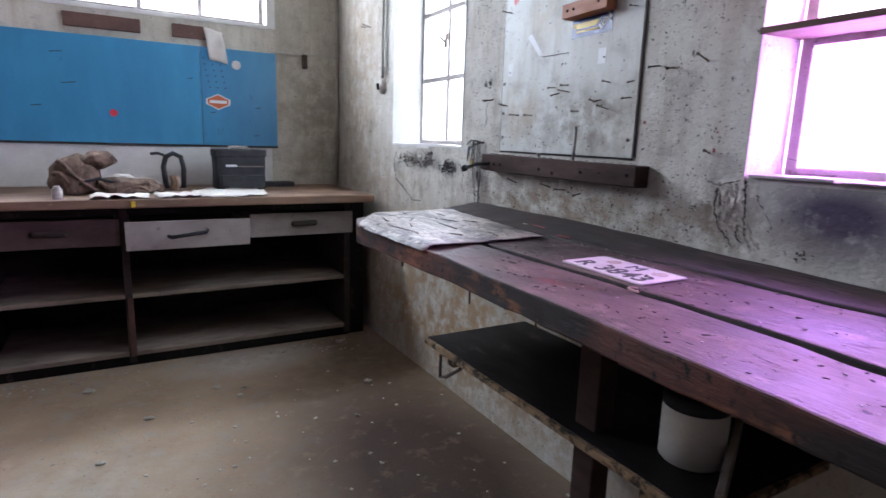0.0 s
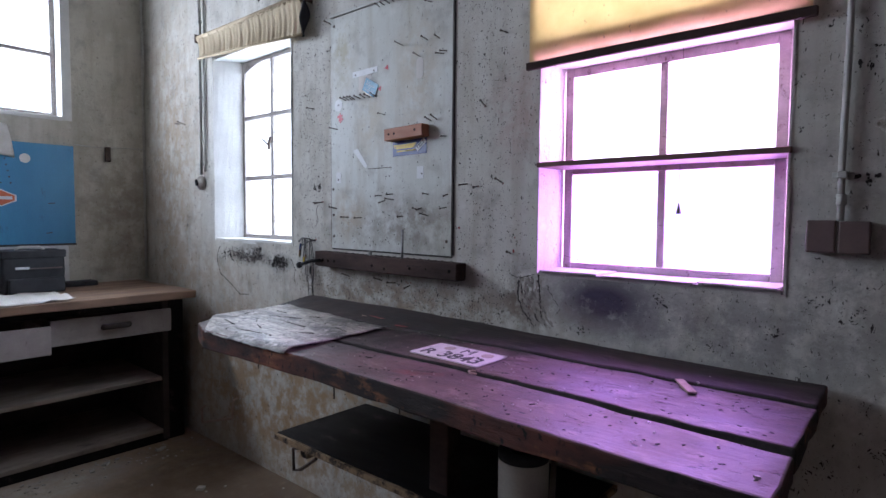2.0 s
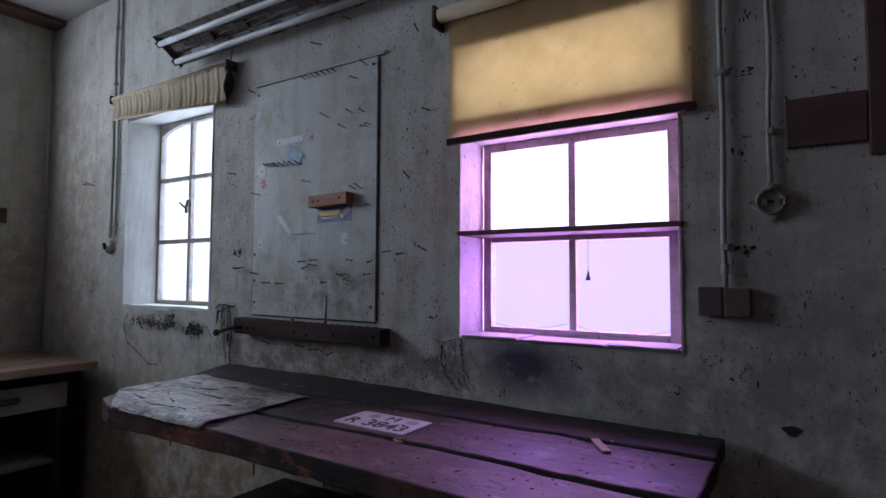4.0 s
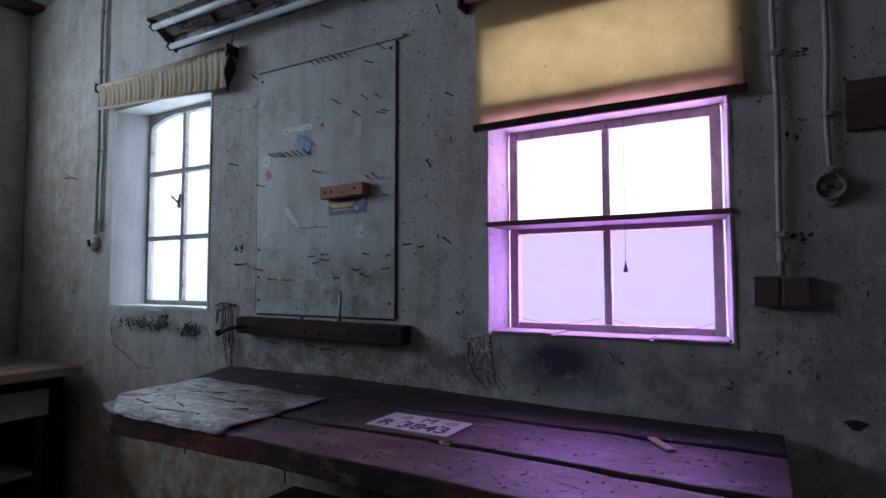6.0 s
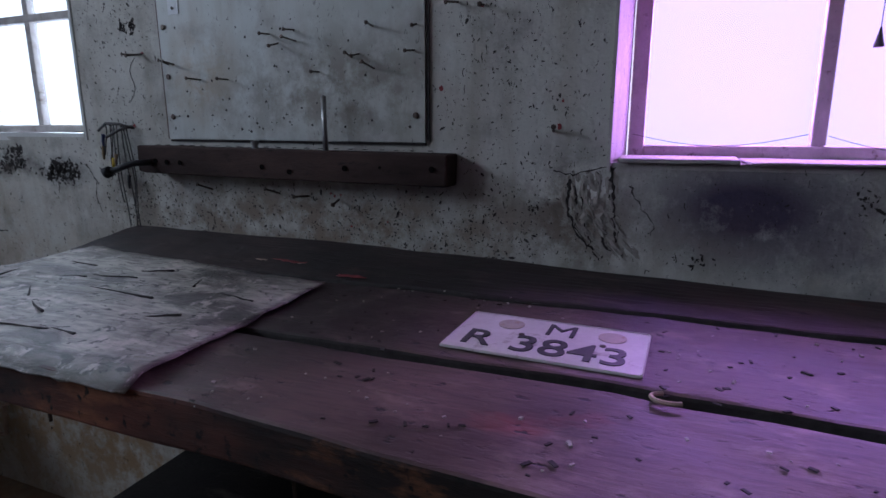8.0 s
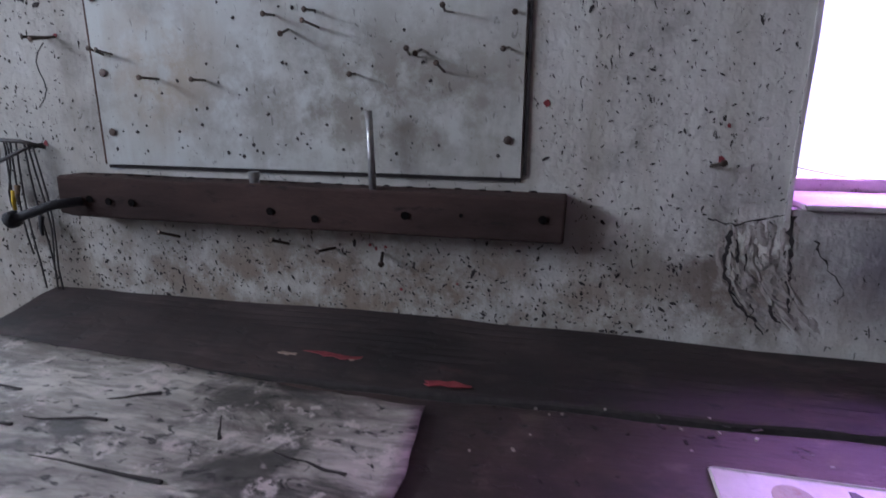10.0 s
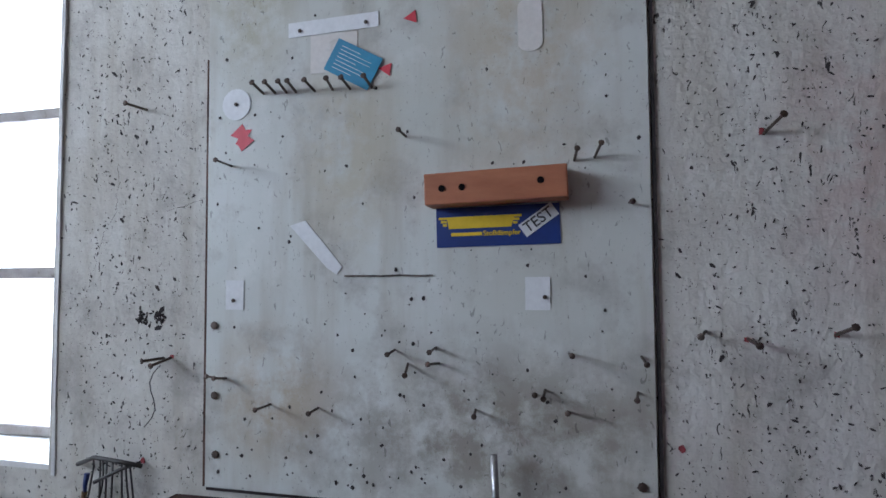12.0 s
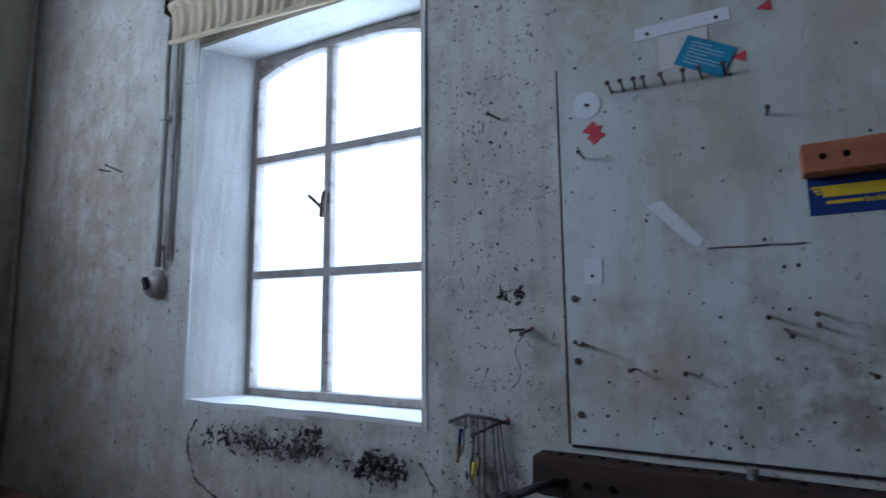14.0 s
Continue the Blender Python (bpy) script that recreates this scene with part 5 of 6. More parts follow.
# soot and scorch marks beside the conduit's saddles
g = random.Random(31)
for y, z, w, h in ((0.022, 1.415, 0.030, 0.012), (0.012, 1.405, 0.018, 0.010), (0.018, 1.875, 0.032, 0.008), (0.0, 1.862, 0.030, 0.003), (0.005, 1.70, 0.014, 0.004), (0.018, 1.655, 0.010, 0.012), (0.0, 2.02, 0.010, 0.016)):
    bm = bmesh.new()
    for k in range(7):
        u, q = g.gauss(0, 0.5), g.gauss(0, 0.5)
        slab(bm, [(w * (u + 0.22 * math.cos(a) * g.uniform(0.4, 1.2)), h * (q + 0.5 * math.sin(a) * g.uniform(0.4, 1.2))) for a in (radians(60 * e) for e in range(6))], 0, 0.0006, on_wall(y, z, 0.0002 + 0.00002 * k))
    tagged(made("scorch_mark", bm, M_CRACK), "black sooty smudge on the plaster beside the conduit", "smudge", "smudges by the conduit")


sw = thing("round_switch", (WX - 0.02, 3.100, 1.498), "round porcelain rotary switch on the plaster wall", "switch")
bm = bmesh.new()
lathe(bm, [(0.041, 0), (0.041, 0.012), (0.036, 0.022), (0.022, 0.030), (0.009, 0.032)], on_wall(3.100, 1.498), 24)
base_part = made("base", bm, M_CERAMIC, smooth=True)
bm = bmesh.new()
box(bm, -0.007, 0.007, -0.018, 0.018, 0.031, 0.044, on_wall(3.100, 1.498, 0, 20))
under(sw, base_part, made("knob", bm, M_BLACK, bevel=0.003))
jb = thing("junction_box", (WX - 0.02, 0.064, 1.27), "brown two-part junction box on the plaster wall", "junction box")
under(jb, body("case", [(WX - 0.036, WX - 0.0005, 0.066, 0.124, 1.236, 1.311)], M_BAKELITE, bevel=0.004), body("case", [(WX - 0.034, WX - 0.0005, 0.002, 0.062, 1.235, 1.309)], M_BAKELITE, bevel=0.004),
      body("seam", [(WX - 0.030, WX - 0.0005, 0.062, 0.066, 1.238, 1.307)], M_CONDUIT, bevel=0))
sk = thing("wall_socket", (WX - 0.02, -0.046, 1.525), "old diamond-shaped porcelain wall socket with lugs, lid missing", "socket")
SK = on_wall(-0.046, 1.525)
bm = bmesh.new()
slab(bm, [(0.001 + (0.036 + 0.012 * abs(math.cos(2 * a)) ** 3) * math.cos(a), (0.036 + 0.012 * abs(math.cos(2 * a)) ** 3) * math.sin(a)) for a in (radians(7.5 * k) for k in range(48))], 0, 0.013, SK)
plinth = made("base", bm, M_CERAMIC, bevel=0.003)
bm = bmesh.new()
lathe(bm, [(0.034, 0.0132), (0.034, 0.024), (0.030, 0.026), (0.027, 0.024), (0.026, 0.015), (0.0001, 0.0145)], SK, 26)
rim = made("collar", bm, M_LAMPBODY, smooth=True)
under(sk, plinth, rim)
for a in (90, 180, 0):
    bm = bmesh.new()
    lathe(bm, [(0.0085, 0.0132), (0.0085, 0.018), (0.0045, 0.0185), (0.004, 0.015), (0.0001, 0.0149)], SK @ pose(0.044 * math.cos(radians(a)), 0.044 * math.sin(radians(a)), 0), 10)
    under(sk, made("lug", bm, M_CERAMIC))
for x in (-0.014, 0.014):
    bm = bmesh.new()
    box(bm, x - 0.006, x + 0.006, -0.007, 0.007, 0.0155, 0.022, SK)
    rod(bm, [SK @ Vector((x, 0.004, 0.0215)), SK @ Vector((x, 0.004, 0.026))], 0.0035, 8)
    under(sk, made("contact", bm, M_BRIGHT))
bm = bmesh.new()
box(bm, -0.011, 0.011, -0.004, 0.004, 0.0155, 0.020, SK)
under(sk, made("bridge", bm, M_BLACK))
tagged(worn(body("wall_plank", [(WX - 0.020, WX - 0.0005, -0.245, -0.082, 1.655, 1.775)], M_PLANK, bevel=0.003), 5, 0.002, 14), "red-brown wooden plank fixed flat on the wall", "plank")
tagged(worn(body("wall_plank", [(WX - 0.030, WX - 0.0005, -0.285, -0.247, 1.62, 2.45)], M_PLANK, bevel=0.003), 5, 0.002, 14), "red-brown upright batten fixed on the wall", "plank")

# ---------- fluorescent lamp ----------
lamp = thing("fluorescent_lamp", (1.26, 1.80, 2.36), "grimy open twin-tube fluorescent lamp, switched off, on the wall", "lamp")
LM = Matrix.Translation((1.224, 1.775, 2.388)) @ pose(0, 0, 0, 0, 34, 0)
bm = bmesh.new()
slab(bm, [(-0.085, 0.012), (-0.040, 0.034), (0.040, 0.034), (0.085, 0.012), (0.083, 0.008), (0.038, 0.029), (-0.038, 0.029), (-0.083, 0.008)], -0.62, 0.62, LM @ Matrix(((1, 0, 0, 0), (0, 0, 1, 0), (0, 1, 0, 0), (0, 0, 0, 1))))
tray = made("reflector", bm, M_LAMPBODY)
bm = bmesh.new()
box(bm, -0.020, 0.020, -0.58, 0.58, 0.012, 0.029, LM)
gear = made("gear_box", bm, M_LAMPBODY, bevel=0.003)
under(lamp, tray, gear)
for x in (-0.050, 0.050):
    bm = bmesh.new()
    rod(bm, [LM @ Vector((x, y, -0.012)) for y in (-0.60, -0.2, 0.2, 0.60)], 0.013, 14)
    under(lamp, made("tube", bm, M_TUBE, smooth=True))
    for y in (-0.606, 0.606):
        bm = bmesh.new()
        box(bm, x - 0.014, x + 0.014, y - 0.011, y + 0.011, -0.022, 0.020, LM)
        under(lamp, made("tube_holder", bm, M_BLACK, bevel=0.002))
for y in (-0.615, 0.615):
    bm = bmesh.new()
    slab(bm, [(-0.088, -0.004), (0.088, -0.004), (0.086, 0.014), (0.040, 0.037), (-0.040, 0.037), (-0.086, 0.014)], y - 0.002, y + 0.002, LM @ Matrix(((1, 0, 0, 0), (0, 0, 1, 0), (0, 1, 0, 0), (0, 0, 0, 1))))
    under(lamp, made("end_plate", bm, M_LAMPBODY))
bm = bmesh.new()
for y, w in ((-0.30, 0.05), (0.08, 0.035), (0.33, 0.06)):
    box(bm, -0.018, 0.018, y - w, y + w, -0.006, 0.0118, LM)
under(lamp, made("ballast", bm, M_STEEL, bevel=0.003))
bm = bmesh.new()
for k in range(3):
    rod(bm, [LM @ Vector((-0.02 + 0.02 * k + 0.012 * math.sin(q * 1.3 + k), -0.45 + 0.15 * q, 0.002 - 0.010 * math.sin(q * 2.1 + k))) for q in range(7)], 0.0025, 5)
under(lamp, made("lead", bm, M_WIRE, smooth=True))
for y in (-0.35, 0.35):
    bm = bmesh.new()
    rod(bm, [LM @ Vector((0, y, 0.034)), (1.30, 1.775 + y, 2.46), (WX - 0.001, 1.775 + y, 2.48)], 0.008, 8)
    under(lamp, made("bracket", bm, M_STEEL))


# splashes of red paint on the plaster
g = random.Random(9)
for y, z, r in ((1.195, 1.273, 0.008), (1.085, 1.695, 0.007), (1.112, 1.420, 0.006), (1.006, 1.428, 0.006), (0.955, 1.245, 0.004), (1.46, 1.055, 0.004), (1.45, 1.050, 0.004), (1.435, 1.053, 0.004),
                (1.41, 0.985, 0.004), (1.985, 1.377, 0.006), (2.037, 1.203, 0.007), (0.96, 1.20, 0.008), (1.32, 1.00, 0.003)):
    patch("paint_splash", [(0.7 * r * math.cos(a) * g.uniform(0.5, 1.2), 0.7 * r * math.sin(a) * g.uniform(0.6, 1.4)) for a in (radians(45 * q) for q in range(8))], M_REDPAINT, y, z, "small splash of red paint on the plaster wall", "paint", off=0.0004, group="paint splashes")


# ---------- low cabinet and counter along the end wall ----------
CF, CX = 3.205, 1.195                     # its front and its east side
cab = thing("low_cabinet", (0.0, 3.5, 0), "long dark open-fronted workshop cabinet with shelves and a timber top", "cabinet")
under(cab, worn(body("counter_top", [(-1.88, 1.30, 3.075, EY - 0.003, 0.842, 0.884)], M_TOP, bevel=0.004), 12, 0.002, 9))
# the shade in the gap above the drawers is put into this black
under(cab, body("gap_shade_apron", [(-1.86, CX + 0.02, CF + 0.004, CF + 0.03, 0.792, 0.841)], M_DARKBOARD))
for x in (-1.84, -0.60, 0.006, CX - 0.022):
    under(cab, body("upright", [(x - 0.011, x + 0.022, CF, EY - 0.01, 0.02, 0.841)], M_CABINET))
bays = ((-1.817, -0.613), (-0.577, -0.006), (0.029, CX - 0.034))
for a, b in bays:
    under(cab, body("shelf", [(a, b, CF + 0.012, EY - 0.01, 0.362, 0.384)], M_SHELFDUST), body("bottom", [(a, b, CF + 0.006, EY - 0.01, 0.055, 0.078)], M_SHELFDUST))
# plinth kept black as the dark line at the cabinet's foot
under(cab, body("plinth", [(-1.86, CX, CF + 0.02, CF + 0.04, 0, 0.0545)], M_DARKBOARD), body("back", [(-1.86, CX, EY - 0.0095, EY - 0.002, 0.0, 0.841)], M_CABINET))
# added panel: black sheet for the shade in the gap to the wall
under(cab, body("gap_shade_panel", [(CX + 0.001, 1.296, CF + 0.034, CF + 0.05, 0.0, 0.841)], M_DARKBOARD, bevel=0.001))
under(cab, body("upright", [(0.004, 0.030, CF - 0.006, CF - 0.001, 0.055, 0.37)], M_PLANK))


def drawer(x0, x1, pull, z0, z1, handle, material, label):
    """A shallow drawer, pulled out by pull metres, with its front, sides, bottom and handle."""
    d = thing("drawer", ((x0 + x1) / 2, CF - pull, z0), label, "drawer", "drawers of the cabinet")
    f = CF - pull - 0.020
    under(d, worn(body("front", [(x0, x1, f, f + 0.018, z0, z1)], material, bevel=0.003), 4, 0.0015, 9),
          body("side", [(x0 + 0.012, x0 + 0.024, f + 0.0185, f + 0.42, z0 + 0.012, z1 - 0.012)], M_SHELFDUST), body("side", [(x1 - 0.024, x1 - 0.012, f + 0.0185, f + 0.42, z0 + 0.012, z1 - 0.012)], M_SHELFDUST),
          body("tray", [(x0 + 0.0245, x1 - 0.0245, f + 0.0185, f + 0.42, z0 + 0.012, z0 + 0.020)], M_SHELFDUST))
    hx, hz = (x0 + x1) / 2, (z0 + z1) / 2 + 0.006
    bm = bmesh.new()
    if handle == "cup":
        rod(bm, [(hx - 0.062, f - 0.012, hz), (hx - 0.058, f - 0.020, hz), (hx + 0.058, f - 0.020, hz), (hx + 0.062, f - 0.012, hz)], 0.016, 10)
    else:
        rod(bm, [(hx - 0.10, f - 0.001, hz - 0.012), (hx - 0.09, f - 0.030, hz - 0.014), (hx + 0.07, f - 0.032, hz + 0.006), (hx + 0.08, f - 0.001, hz + 0.010)], 0.010, 8)
    under(d, made("handle", bm, M_BLACK if handle == "bar" else M_CABINET, smooth=True))
    return d


drawer(0.612, 1.200, 0.012, 0.652, 0.780, "cup", M_DRAWER, "grey painted drawer with a dark cup handle, slightly open")
drawer(0.015, 0.596, 0.085, 0.630, 0.770, "bar", M_DRAWER, "grey painted drawer with a bent bar handle, pulled out")
drawer(-0.580, -0.008, 0.012, 0.648, 0.780, "cup", M_DRAWERDARK, "dark stained drawer with a cup handle")
drawer(-1.180, -0.605, 0.012, 0.648, 0.780, "cup", M_DRAWERDARK, "dark stained drawer with a cup handle")

# ---------- on the end wall ----------
bb = thing("blue_board", (0.0, EY - 0.01, 1.13), "large blue painted panel with stickers and nails on the wall", "board")
under(bb, worn(body("panel", [(-1.30, 0.478, EY - 0.014, EY - 0.001, 1.130, 1.722)], M_BLUE, bevel=0.002), 6, 0.001, 6), worn(body("panel", [(0.480, 0.936, EY - 0.0145, EY - 0.001, 1.130, 1.722)], M_BLUEDARK, bevel=0.002), 6, 0.001, 6), body("lower_edge", [(-1.30, 0.938, EY - 0.018, EY - 0.0145, 1.124, 1.136)], M_CRACK, bevel=0))


tagged(worn(body("white_splashback", [(-1.30, 0.90, EY - 0.004, EY - 0.0005, 0.888, 1.122)], M_REVEAL, bevel=0), 6, 0.001, 8), "whitewashed strip of wall between counter and blue panel", "wall panel")


def on_end(x, z, off=0.0, turn=0.0):
    return Matrix(((1, 0, 0, x), (0, 0, -1, EY - off), (0, 1, 0, z), (0, 0, 0, 1))) @ Matrix.Rotation(radians(turn), 4, "Z")


def end_patch(name, outline, material, x, z, label, category, off=0.0155, turn=0.0, thick=0.001, group=""):
    bm = bmesh.new()
    slab(bm, outline, 0, thick, on_end(x, z, off, turn))
    return tagged(made(name, bm, material), label, category, group)


badge = thing("shield_badge", (0.575, EY - 0.015, 1.40), "orange and white shield-shaped sticker on the blue panel", "sticker")
shield = [(-0.075, -0.018), (-0.045, -0.030), (0.0, -0.052), (0.045, -0.030), (0.075, -0.018), (0.075, 0.018), (0.045, 0.030), (0.0, 0.052), (-0.045, 0.030), (-0.075, 0.018)]
for k, (outline, mt) in enumerate((([(x * 0.94, y * 0.94) for x, y in shield], M_WHITE), ([(x * 0.82, y * 0.82) for x, y in shield], M_ORANGE), (rect(0.10, 0.018), M_WHITE))):
    bm = bmesh.new()
    slab(bm, outline, 0, 0.0008, on_end(0.575, 1.400, 0.0155 + 0.0012 * k))
    under(badge, made(("outline", "field", "blank_bar")[k], bm, mt))
end_patch("round_sticker", disc(0.027), M_PAPER, 0.690, 1.630, "round pale sticker on the blue panel", "sticker")
end_patch("red_mark", disc(0.022, 7), M_RED, 0.005, 1.305, "small red mark on the blue panel", "mark")
for x, z, w in ((0.815, 1.375, 0.035), (0.545, 1.335, 0.03), (0.42, 1.53, 0.03), (-0.25, 1.62, 0.06), (-0.20, 1.46, 0.07), (-0.36, 1.33, 0.05), (0.80, 1.20, 0.03)):
    end_patch("dark_scratch", rect(w, 0.005), M_INK, x, z, "dark scuff mark on the blue panel", "scratch", turn=7, group="scuffs on the blue panel")
for r in range(6):
    for c in range(3):
        end_patch("drilled_hole", disc(0.005, 8), M_INK, 0.50 + 0.045 * c + 0.006 * r, 1.655 - 0.034 * r, "small drilled hole in the blue panel", "hole", group="holes in the blue panel")
for a, b in ((-0.205, 0.170), (0.335, 0.520)):
    tagged(worn(body("brown_plank", [(a, b, EY - 0.022, EY - 0.001, 1.760, 1.835)], M_PLANK, bevel=0.003), 4, 0.002, 10), "brown wooden plank piece fixed above the blue panel", "plank", "planks above the panel")
bm = bmesh.new()
g = [[bm.verts.new((0.505 + 0.105 * c / 6 + 0.03 * r / 9, EY - 0.03 - 0.012 * math.sin(c * 0.9 + r * 0.5), 1.832 - 0.185 * r / 9 - 0.02 * c / 6)) for c in range(7)] for r in range(10)]
for r in range(9):
    for c in range(6):
        bm.faces.new((g[r][c], g[r][c + 1], g[r + 1][c + 1], g[r + 1][c]))
pp = made("hanging_paper", bm, M_PAPER, smooth=True)
pp.modifiers.new("thickness", "SOLIDIFY").thickness = 0.001
tagged(pp, "crumpled pale paper hanging over the blue panel", "paper")
tagged(body("door_bracket", [(1.110, 1.140, EY - 0.02, EY - 0.001, 1.645, 1.735)], M_STEEL), "dark iron bracket on the end wall", "bracket")
bm = bmesh.new()
rod(bm, [(0.94 + 0.07 * k, EY - 0.008, 1.735 - 0.006 * math.sin(k)) for k in range(7)], 0.003, 6)
tagged(made("wall_cable", bm, M_CONDUIT), "thin cable run along the end wall", "cable")
bm = bmesh.new()
rod(bm, [(WX - 0.018, EY - 0.018, 0.90), (WX - 0.018, EY - 0.018, 1.9), (WX - 0.018, EY - 0.018, CEIL - 0.002)], 0.008, 8)
tagged(made("corner_pipe", bm, M_CONDUIT, smooth=True), "thin painted pipe in the corner of the room", "pipe")
tagged(body("ceiling_beam", [(WEST, WX, EY - 0.16, EY - 0.001, CEIL - 0.03, CEIL - 0.001)], M_PLANK), "brown timber edge below the ceiling at the end wall", "beam")

# ---------- on the counter ----------
CT = 0.886
bag = thing("camera_bag", (0.635, 3.62, CT), "black padded camera bag standing on papers on the counter", "bag")
def soft_box(name, x0, x1, y0, y1, z0, z1, material, puff=0.006):
    bm = bmesh.new()
    box(bm, x0, x1, y0, y1, z0, z1)
    bmesh.ops.subdivide_edges(bm, edges=bm.edges[:], cuts=5, use_grid_fill=True)
    c = Vector(((x0 + x1) / 2, (y0 + y1) / 2, (z0 + z1) / 2))
    for v in bm.verts:
        n = noise.noise_vector(v.co * 14)
        v.co += puff * n
    return made(name, bm, material, bevel=0.012, smooth=True)
under(bag, soft_box("body", 0.495, 0.775, 3.50, 3.66, CT + 0.004, CT + 0.215, M_BLACK), soft_box("front_pocket", 0.515, 0.765, 3.462, 3.502, CT + 0.008, CT + 0.085, M_BLACK, 0.003),
      soft_box("lid", 0.490, 0.780, 3.495, 3.665, CT + 0.190, CT + 0.232, M_BLACK, 0.004), body("stripe", [(0.575, 0.76, 3.488, 3.494, CT + 0.132, CT + 0.139)], M_BAKELITE), body("maker_bar", [(0.548, 0.610, 3.487, 3.492, CT + 0.133, CT + 0.146)], M_WHITE))
bm = bmesh.new()
rod(bm, [(0.57, 3.58, CT + 0.232), (0.585, 3.58, CT + 0.246), (0.68, 3.58, CT + 0.246), (0.70, 3.58, CT + 0.232)], 0.007, 8)
under(bag, made("handle", bm, M_PAPER, smooth=True))
tagged(soft_box("black_case", 0.80, 1.0, 3.70, 3.80, CT, CT + 0.028, M_BLACK, 0.002), "flat black case lying on the counter", "case")

rk = thing("rucksack", (-0.12, 3.42, CT), "brown canvas rucksack slumped on the counter", "rucksack")
def lump(name, c, size, material, seed, rough=0.25):
    bm = bmesh.new()
    bmesh.ops.create_icosphere(bm, subdivisions=4, radius=1)
    for v in bm.verts:
        n = noise.noise(v.co * 1.7 + Vector((seed, 0, 0))) * rough + noise.noise(v.co * 4.5 + Vector((0, seed, 0))) * rough * 0.4 + 0.10 * rough * noise.noise(v.co * 11)
        p = v.co * (1 + n)
        v.co = Vector((c[0] + p.x * size[0], c[1] + p.y * size[1], max(c[2] + p.z * size[2], CT + 0.001)))
    return made(name, bm, material, smooth=True)
under(rk, lump("body", (-0.19, 3.44, CT + 0.075), (0.125, 0.12, 0.115), M_CANVAS, 3), lump("flap", (-0.075, 3.42, CT + 0.17), (0.075, 0.07, 0.045), M_CANVAS, 5),
      lump("sleeve", (0.05, 3.38, CT + 0.035), (0.155, 0.09, 0.05), M_CANVAS, 9, 0.4), lump("lining", (0.02, 3.42, CT + 0.075), (0.06, 0.05, 0.022), M_PAPER, 12))
for k, (x0, z0, dx) in enumerate(((-0.27, 0.10, 0.10), (-0.25, 0.15, 0.13), (-0.16, 0.05, 0.16), (-0.08, 0.06, 0.17), (-0.02, 0.035, 0.16))):
    bm = bmesh.new()
    rod(bm, [(x0 + dx * q / 7, 3.335 - 0.012 * math.sin(math.pi * q / 7) - 0.006 * k, CT + z0 * (1 - 0.55 * q / 7) + 0.02 * math.sin(q * 0.8 + k)) for q in range(8)], 0.012, 8, 0.006)
    under(rk, made("fold", bm, M_CANVAS, smooth=True))
bm = bmesh.new()
rod(bm, [(-0.20 + 0.06 * k, 3.33 - 0.012 * math.sin(k), CT + 0.03 + 0.05 * abs(math.sin(k * 0.8))) for k in range(6)], 0.008, 6)
under(rk, made("strap", bm, M_BLACK, smooth=True))

hd = thing("band_tool", (0.28, 3.52, CT), "black tool with a curved band handle standing on the counter", "tool")
bm = bmesh.new()
rod(bm, [(0.235, 3.52, CT + 0.012), (0.225, 3.52, CT + 0.13), (0.24, 3.52, CT + 0.185), (0.275, 3.52, CT + 0.205), (0.315, 3.52, CT + 0.185), (0.328, 3.52, CT + 0.12), (0.322, 3.52, CT + 0.012)], 0.014, 8)
rod(bm, [(0.24, 3.52, CT + 0.19), (0.20, 3.52, CT + 0.205), (0.165, 3.53, CT + 0.20)], 0.008, 8)
under(hd, made("band", bm, M_BLACK, smooth=True))
for x, mt in ((0.262, M_CHIP), (0.285, M_STICK)):
    bm = bmesh.new()
    rod(bm, [(x, 3.47, CT + 0.006), (x + 0.006, 3.47, CT + 0.05), (x - 0.004, 3.475, CT + 0.085)], 0.011, 8)
    tagged(made("small_tool", bm, mt, smooth=True), "small wooden-handled tool standing on the counter", "tool", "small tools")


def sheet(name, x0, x1, y0, y1, seed, label):
    bm = bmesh.new()
    n = 10
    g = [[bm.verts.new((x0 + (x1 - x0) * i / n + 0.008 * noise.noise(Vector((j * 0.7, seed, 0))), y0 + (y1 - y0) * j / n + 0.010 * noise.noise(Vector((i * 0.7, seed, 3))), CT + 0.0015 + 0.03 * abs(noise.noise(Vector((i * 0.35, j * 0.35, seed)))))) for j in range(n + 1)] for i in range(n + 1)]
    for i in range(n):
        for j in range(n):
            bm.faces.new((g[i][j], g[i + 1][j], g[i + 1][j + 1], g[i][j + 1]))
    ob = made(name, bm, M_PAPER, smooth=True)
    ob.modifiers.new("thickness", "SOLIDIFY").thickness = 0.0008
    return tagged(ob, label, "paper", "papers on the counter")


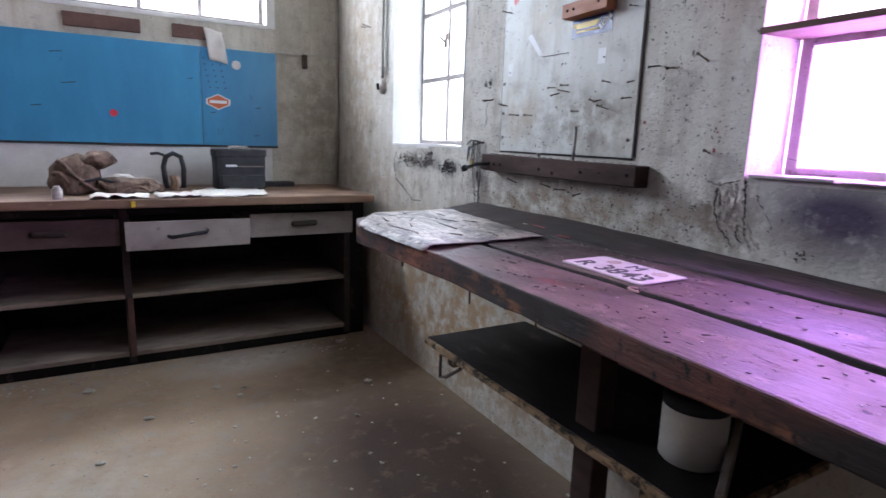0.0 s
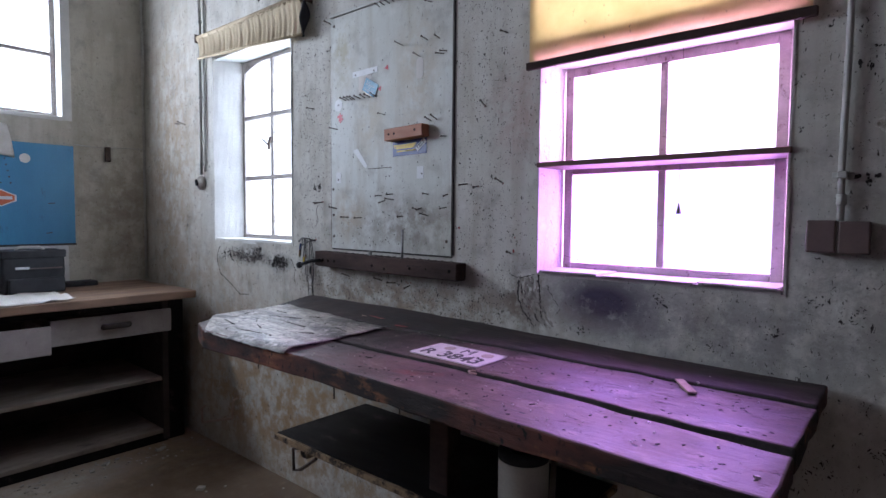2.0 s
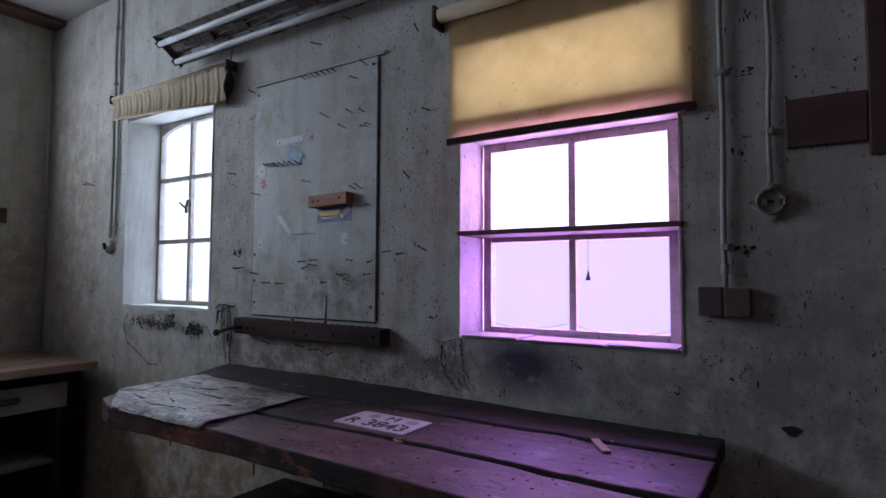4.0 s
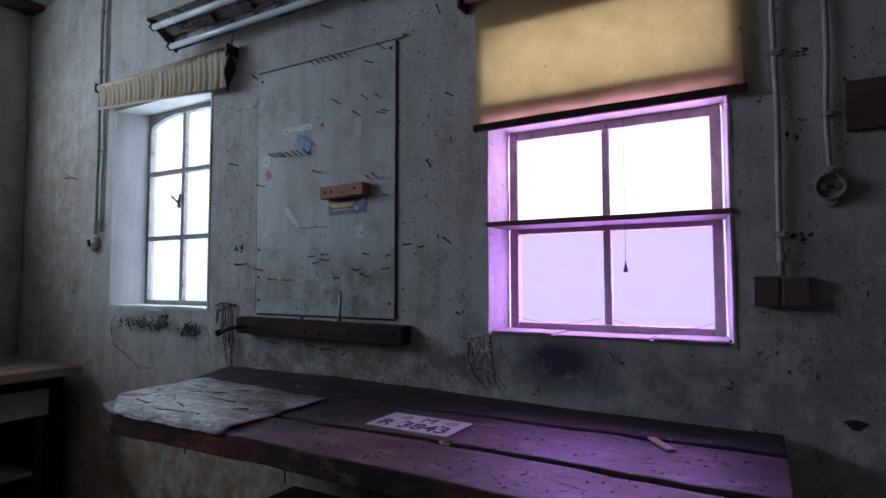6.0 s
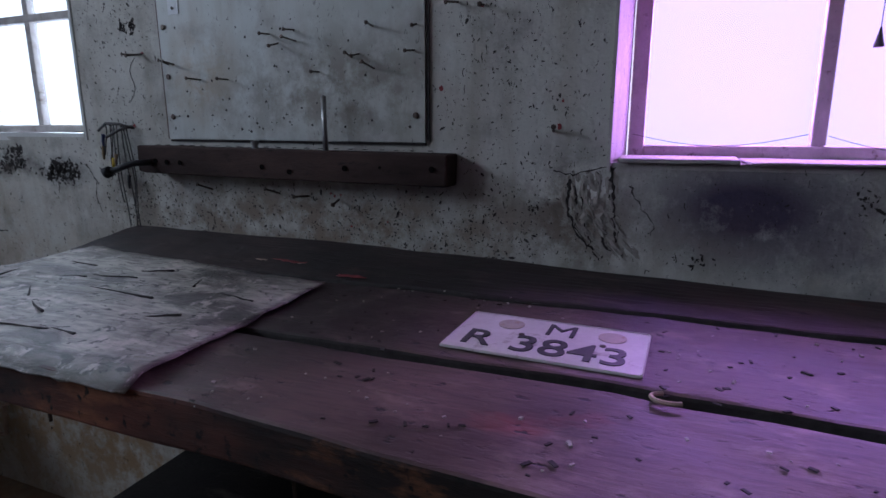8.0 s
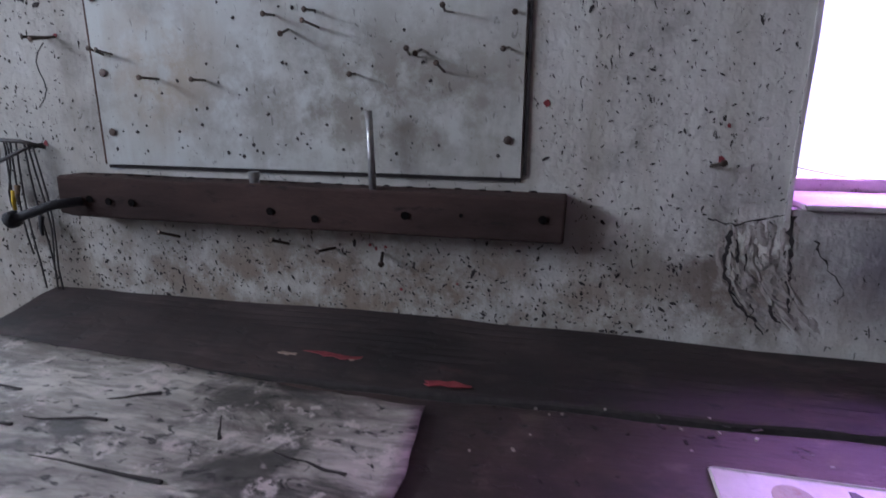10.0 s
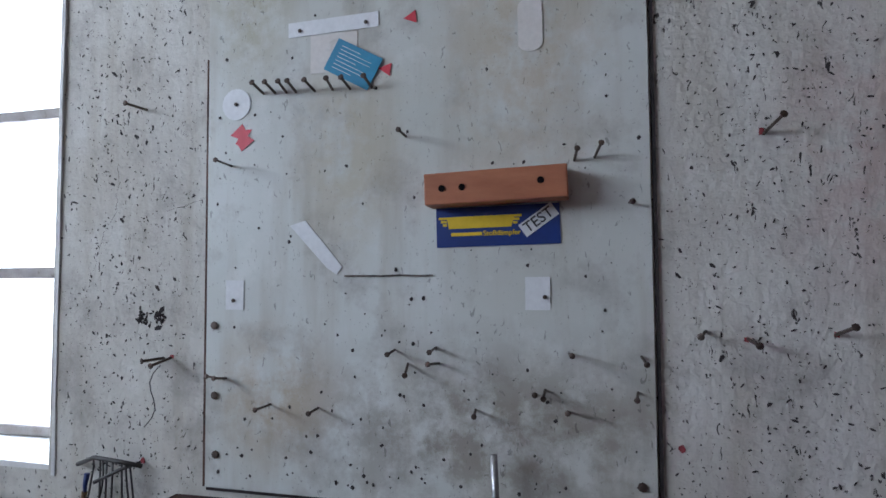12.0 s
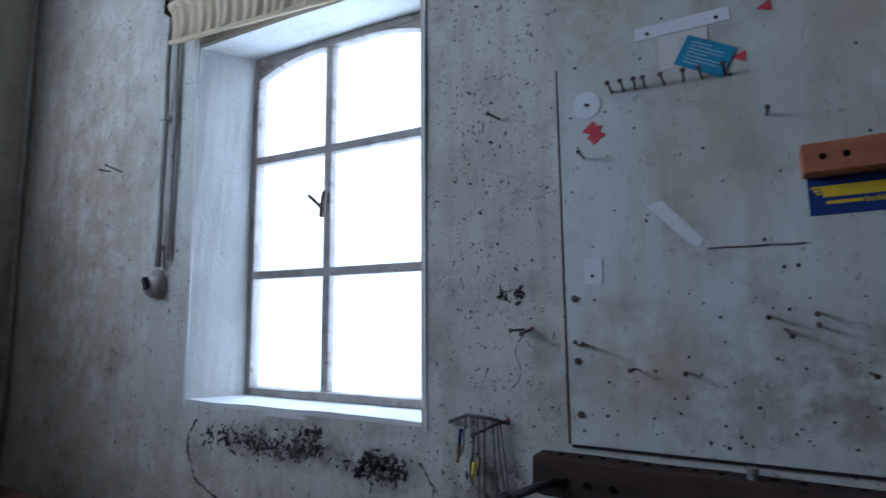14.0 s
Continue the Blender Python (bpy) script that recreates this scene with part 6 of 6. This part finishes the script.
sheet("newspaper", 0.36, 0.70, 3.09, 3.46, 2, "crumpled old newspaper sheet on the counter")
sheet("newspaper", 0.16, 0.37, 3.10, 3.34, 6, "crumpled old newspaper sheet on the counter")
sheet("newspaper", -0.12, 0.13, 3.09, 3.28, 9, "crumpled old newspaper sheet on the counter")
bm = bmesh.new()
lathe(bm, [(0.020, 0), (0.022, 0.004), (0.022, 0.045), (0.014, 0.052), (0.014, 0.06)], pose(-0.245, 3.14, CT), 14)
tagged(made("glass_jar", bm, M_CERAMIC, smooth=True), "small pale jar on the edge of the counter", "jar")
end = body("yellow_clip", [(0.048, 0.066, 3.066, 3.074, 0.846, 0.876)], M_YELLOW)
tagged(end, "small yellow tag on the counter edge", "tag")

# ---------- litter on the floor ----------
g = random.Random(77)
bm = bmesh.new()
for k in range(420):
    x, y = g.uniform(-0.9, 1.30), g.uniform(0.9, 3.2)
    if g.random() < 0.5:
        y = 3.19 - abs(g.gauss(0, 0.10))
    r = g.uniform(0.0015, 0.006) * (2.6 if g.random() < 0.05 else 1)
    box(bm, -r * g.uniform(0.7, 1.6), r, -r, r * g.uniform(0.7, 1.6), 0, r * 0.8, pose(x, y, 0.0, g.uniform(-15, 15), g.uniform(-15, 15), g.uniform(0, 180)))
tagged(made("floor_rubble", bm, M_CRUMB), "pale crumbs and rubble strewn over the floor", "rubble", kind="stuff")
for x, y, s in ((-0.18, 2.95, 0.03), (0.05, 2.55, 0.022), (0.35, 2.75, 0.02), (-0.28, 2.05, 0.03), (-0.12, 2.25, 0.018)):
    bm = bmesh.new()
    bmesh.ops.create_icosphere(bm, subdivisions=2, radius=1)
    for v in bm.verts:
        v.co = Vector((x, y, 0.004)) + Vector((v.co.x * s, v.co.y * s * 0.7, max(v.co.z * s * 0.4, -0.003))) * (1 + 0.4 * noise.noise(v.co * 2 + Vector((x * 9, 0, 0))))
    tagged(made("plaster_lump", bm, M_CRUMB), "pale lump of fallen plaster on the floor", "plaster", "plaster lumps")
bm = bmesh.new()
slab(bm, [(0.13 * math.cos(a) * (1 + 0.25 * math.sin(3 * a + 1)), 0.09 * math.sin(a) * (1 + 0.2 * math.sin(5 * a))) for a in (radians(15 * k) for k in range(24))], 0, 0.0012, pose(0.86, 1.40, 0.0005))
tagged(made("oil_stain", bm, M_DARKBOARD), "black oil stain on the concrete floor", "stain")
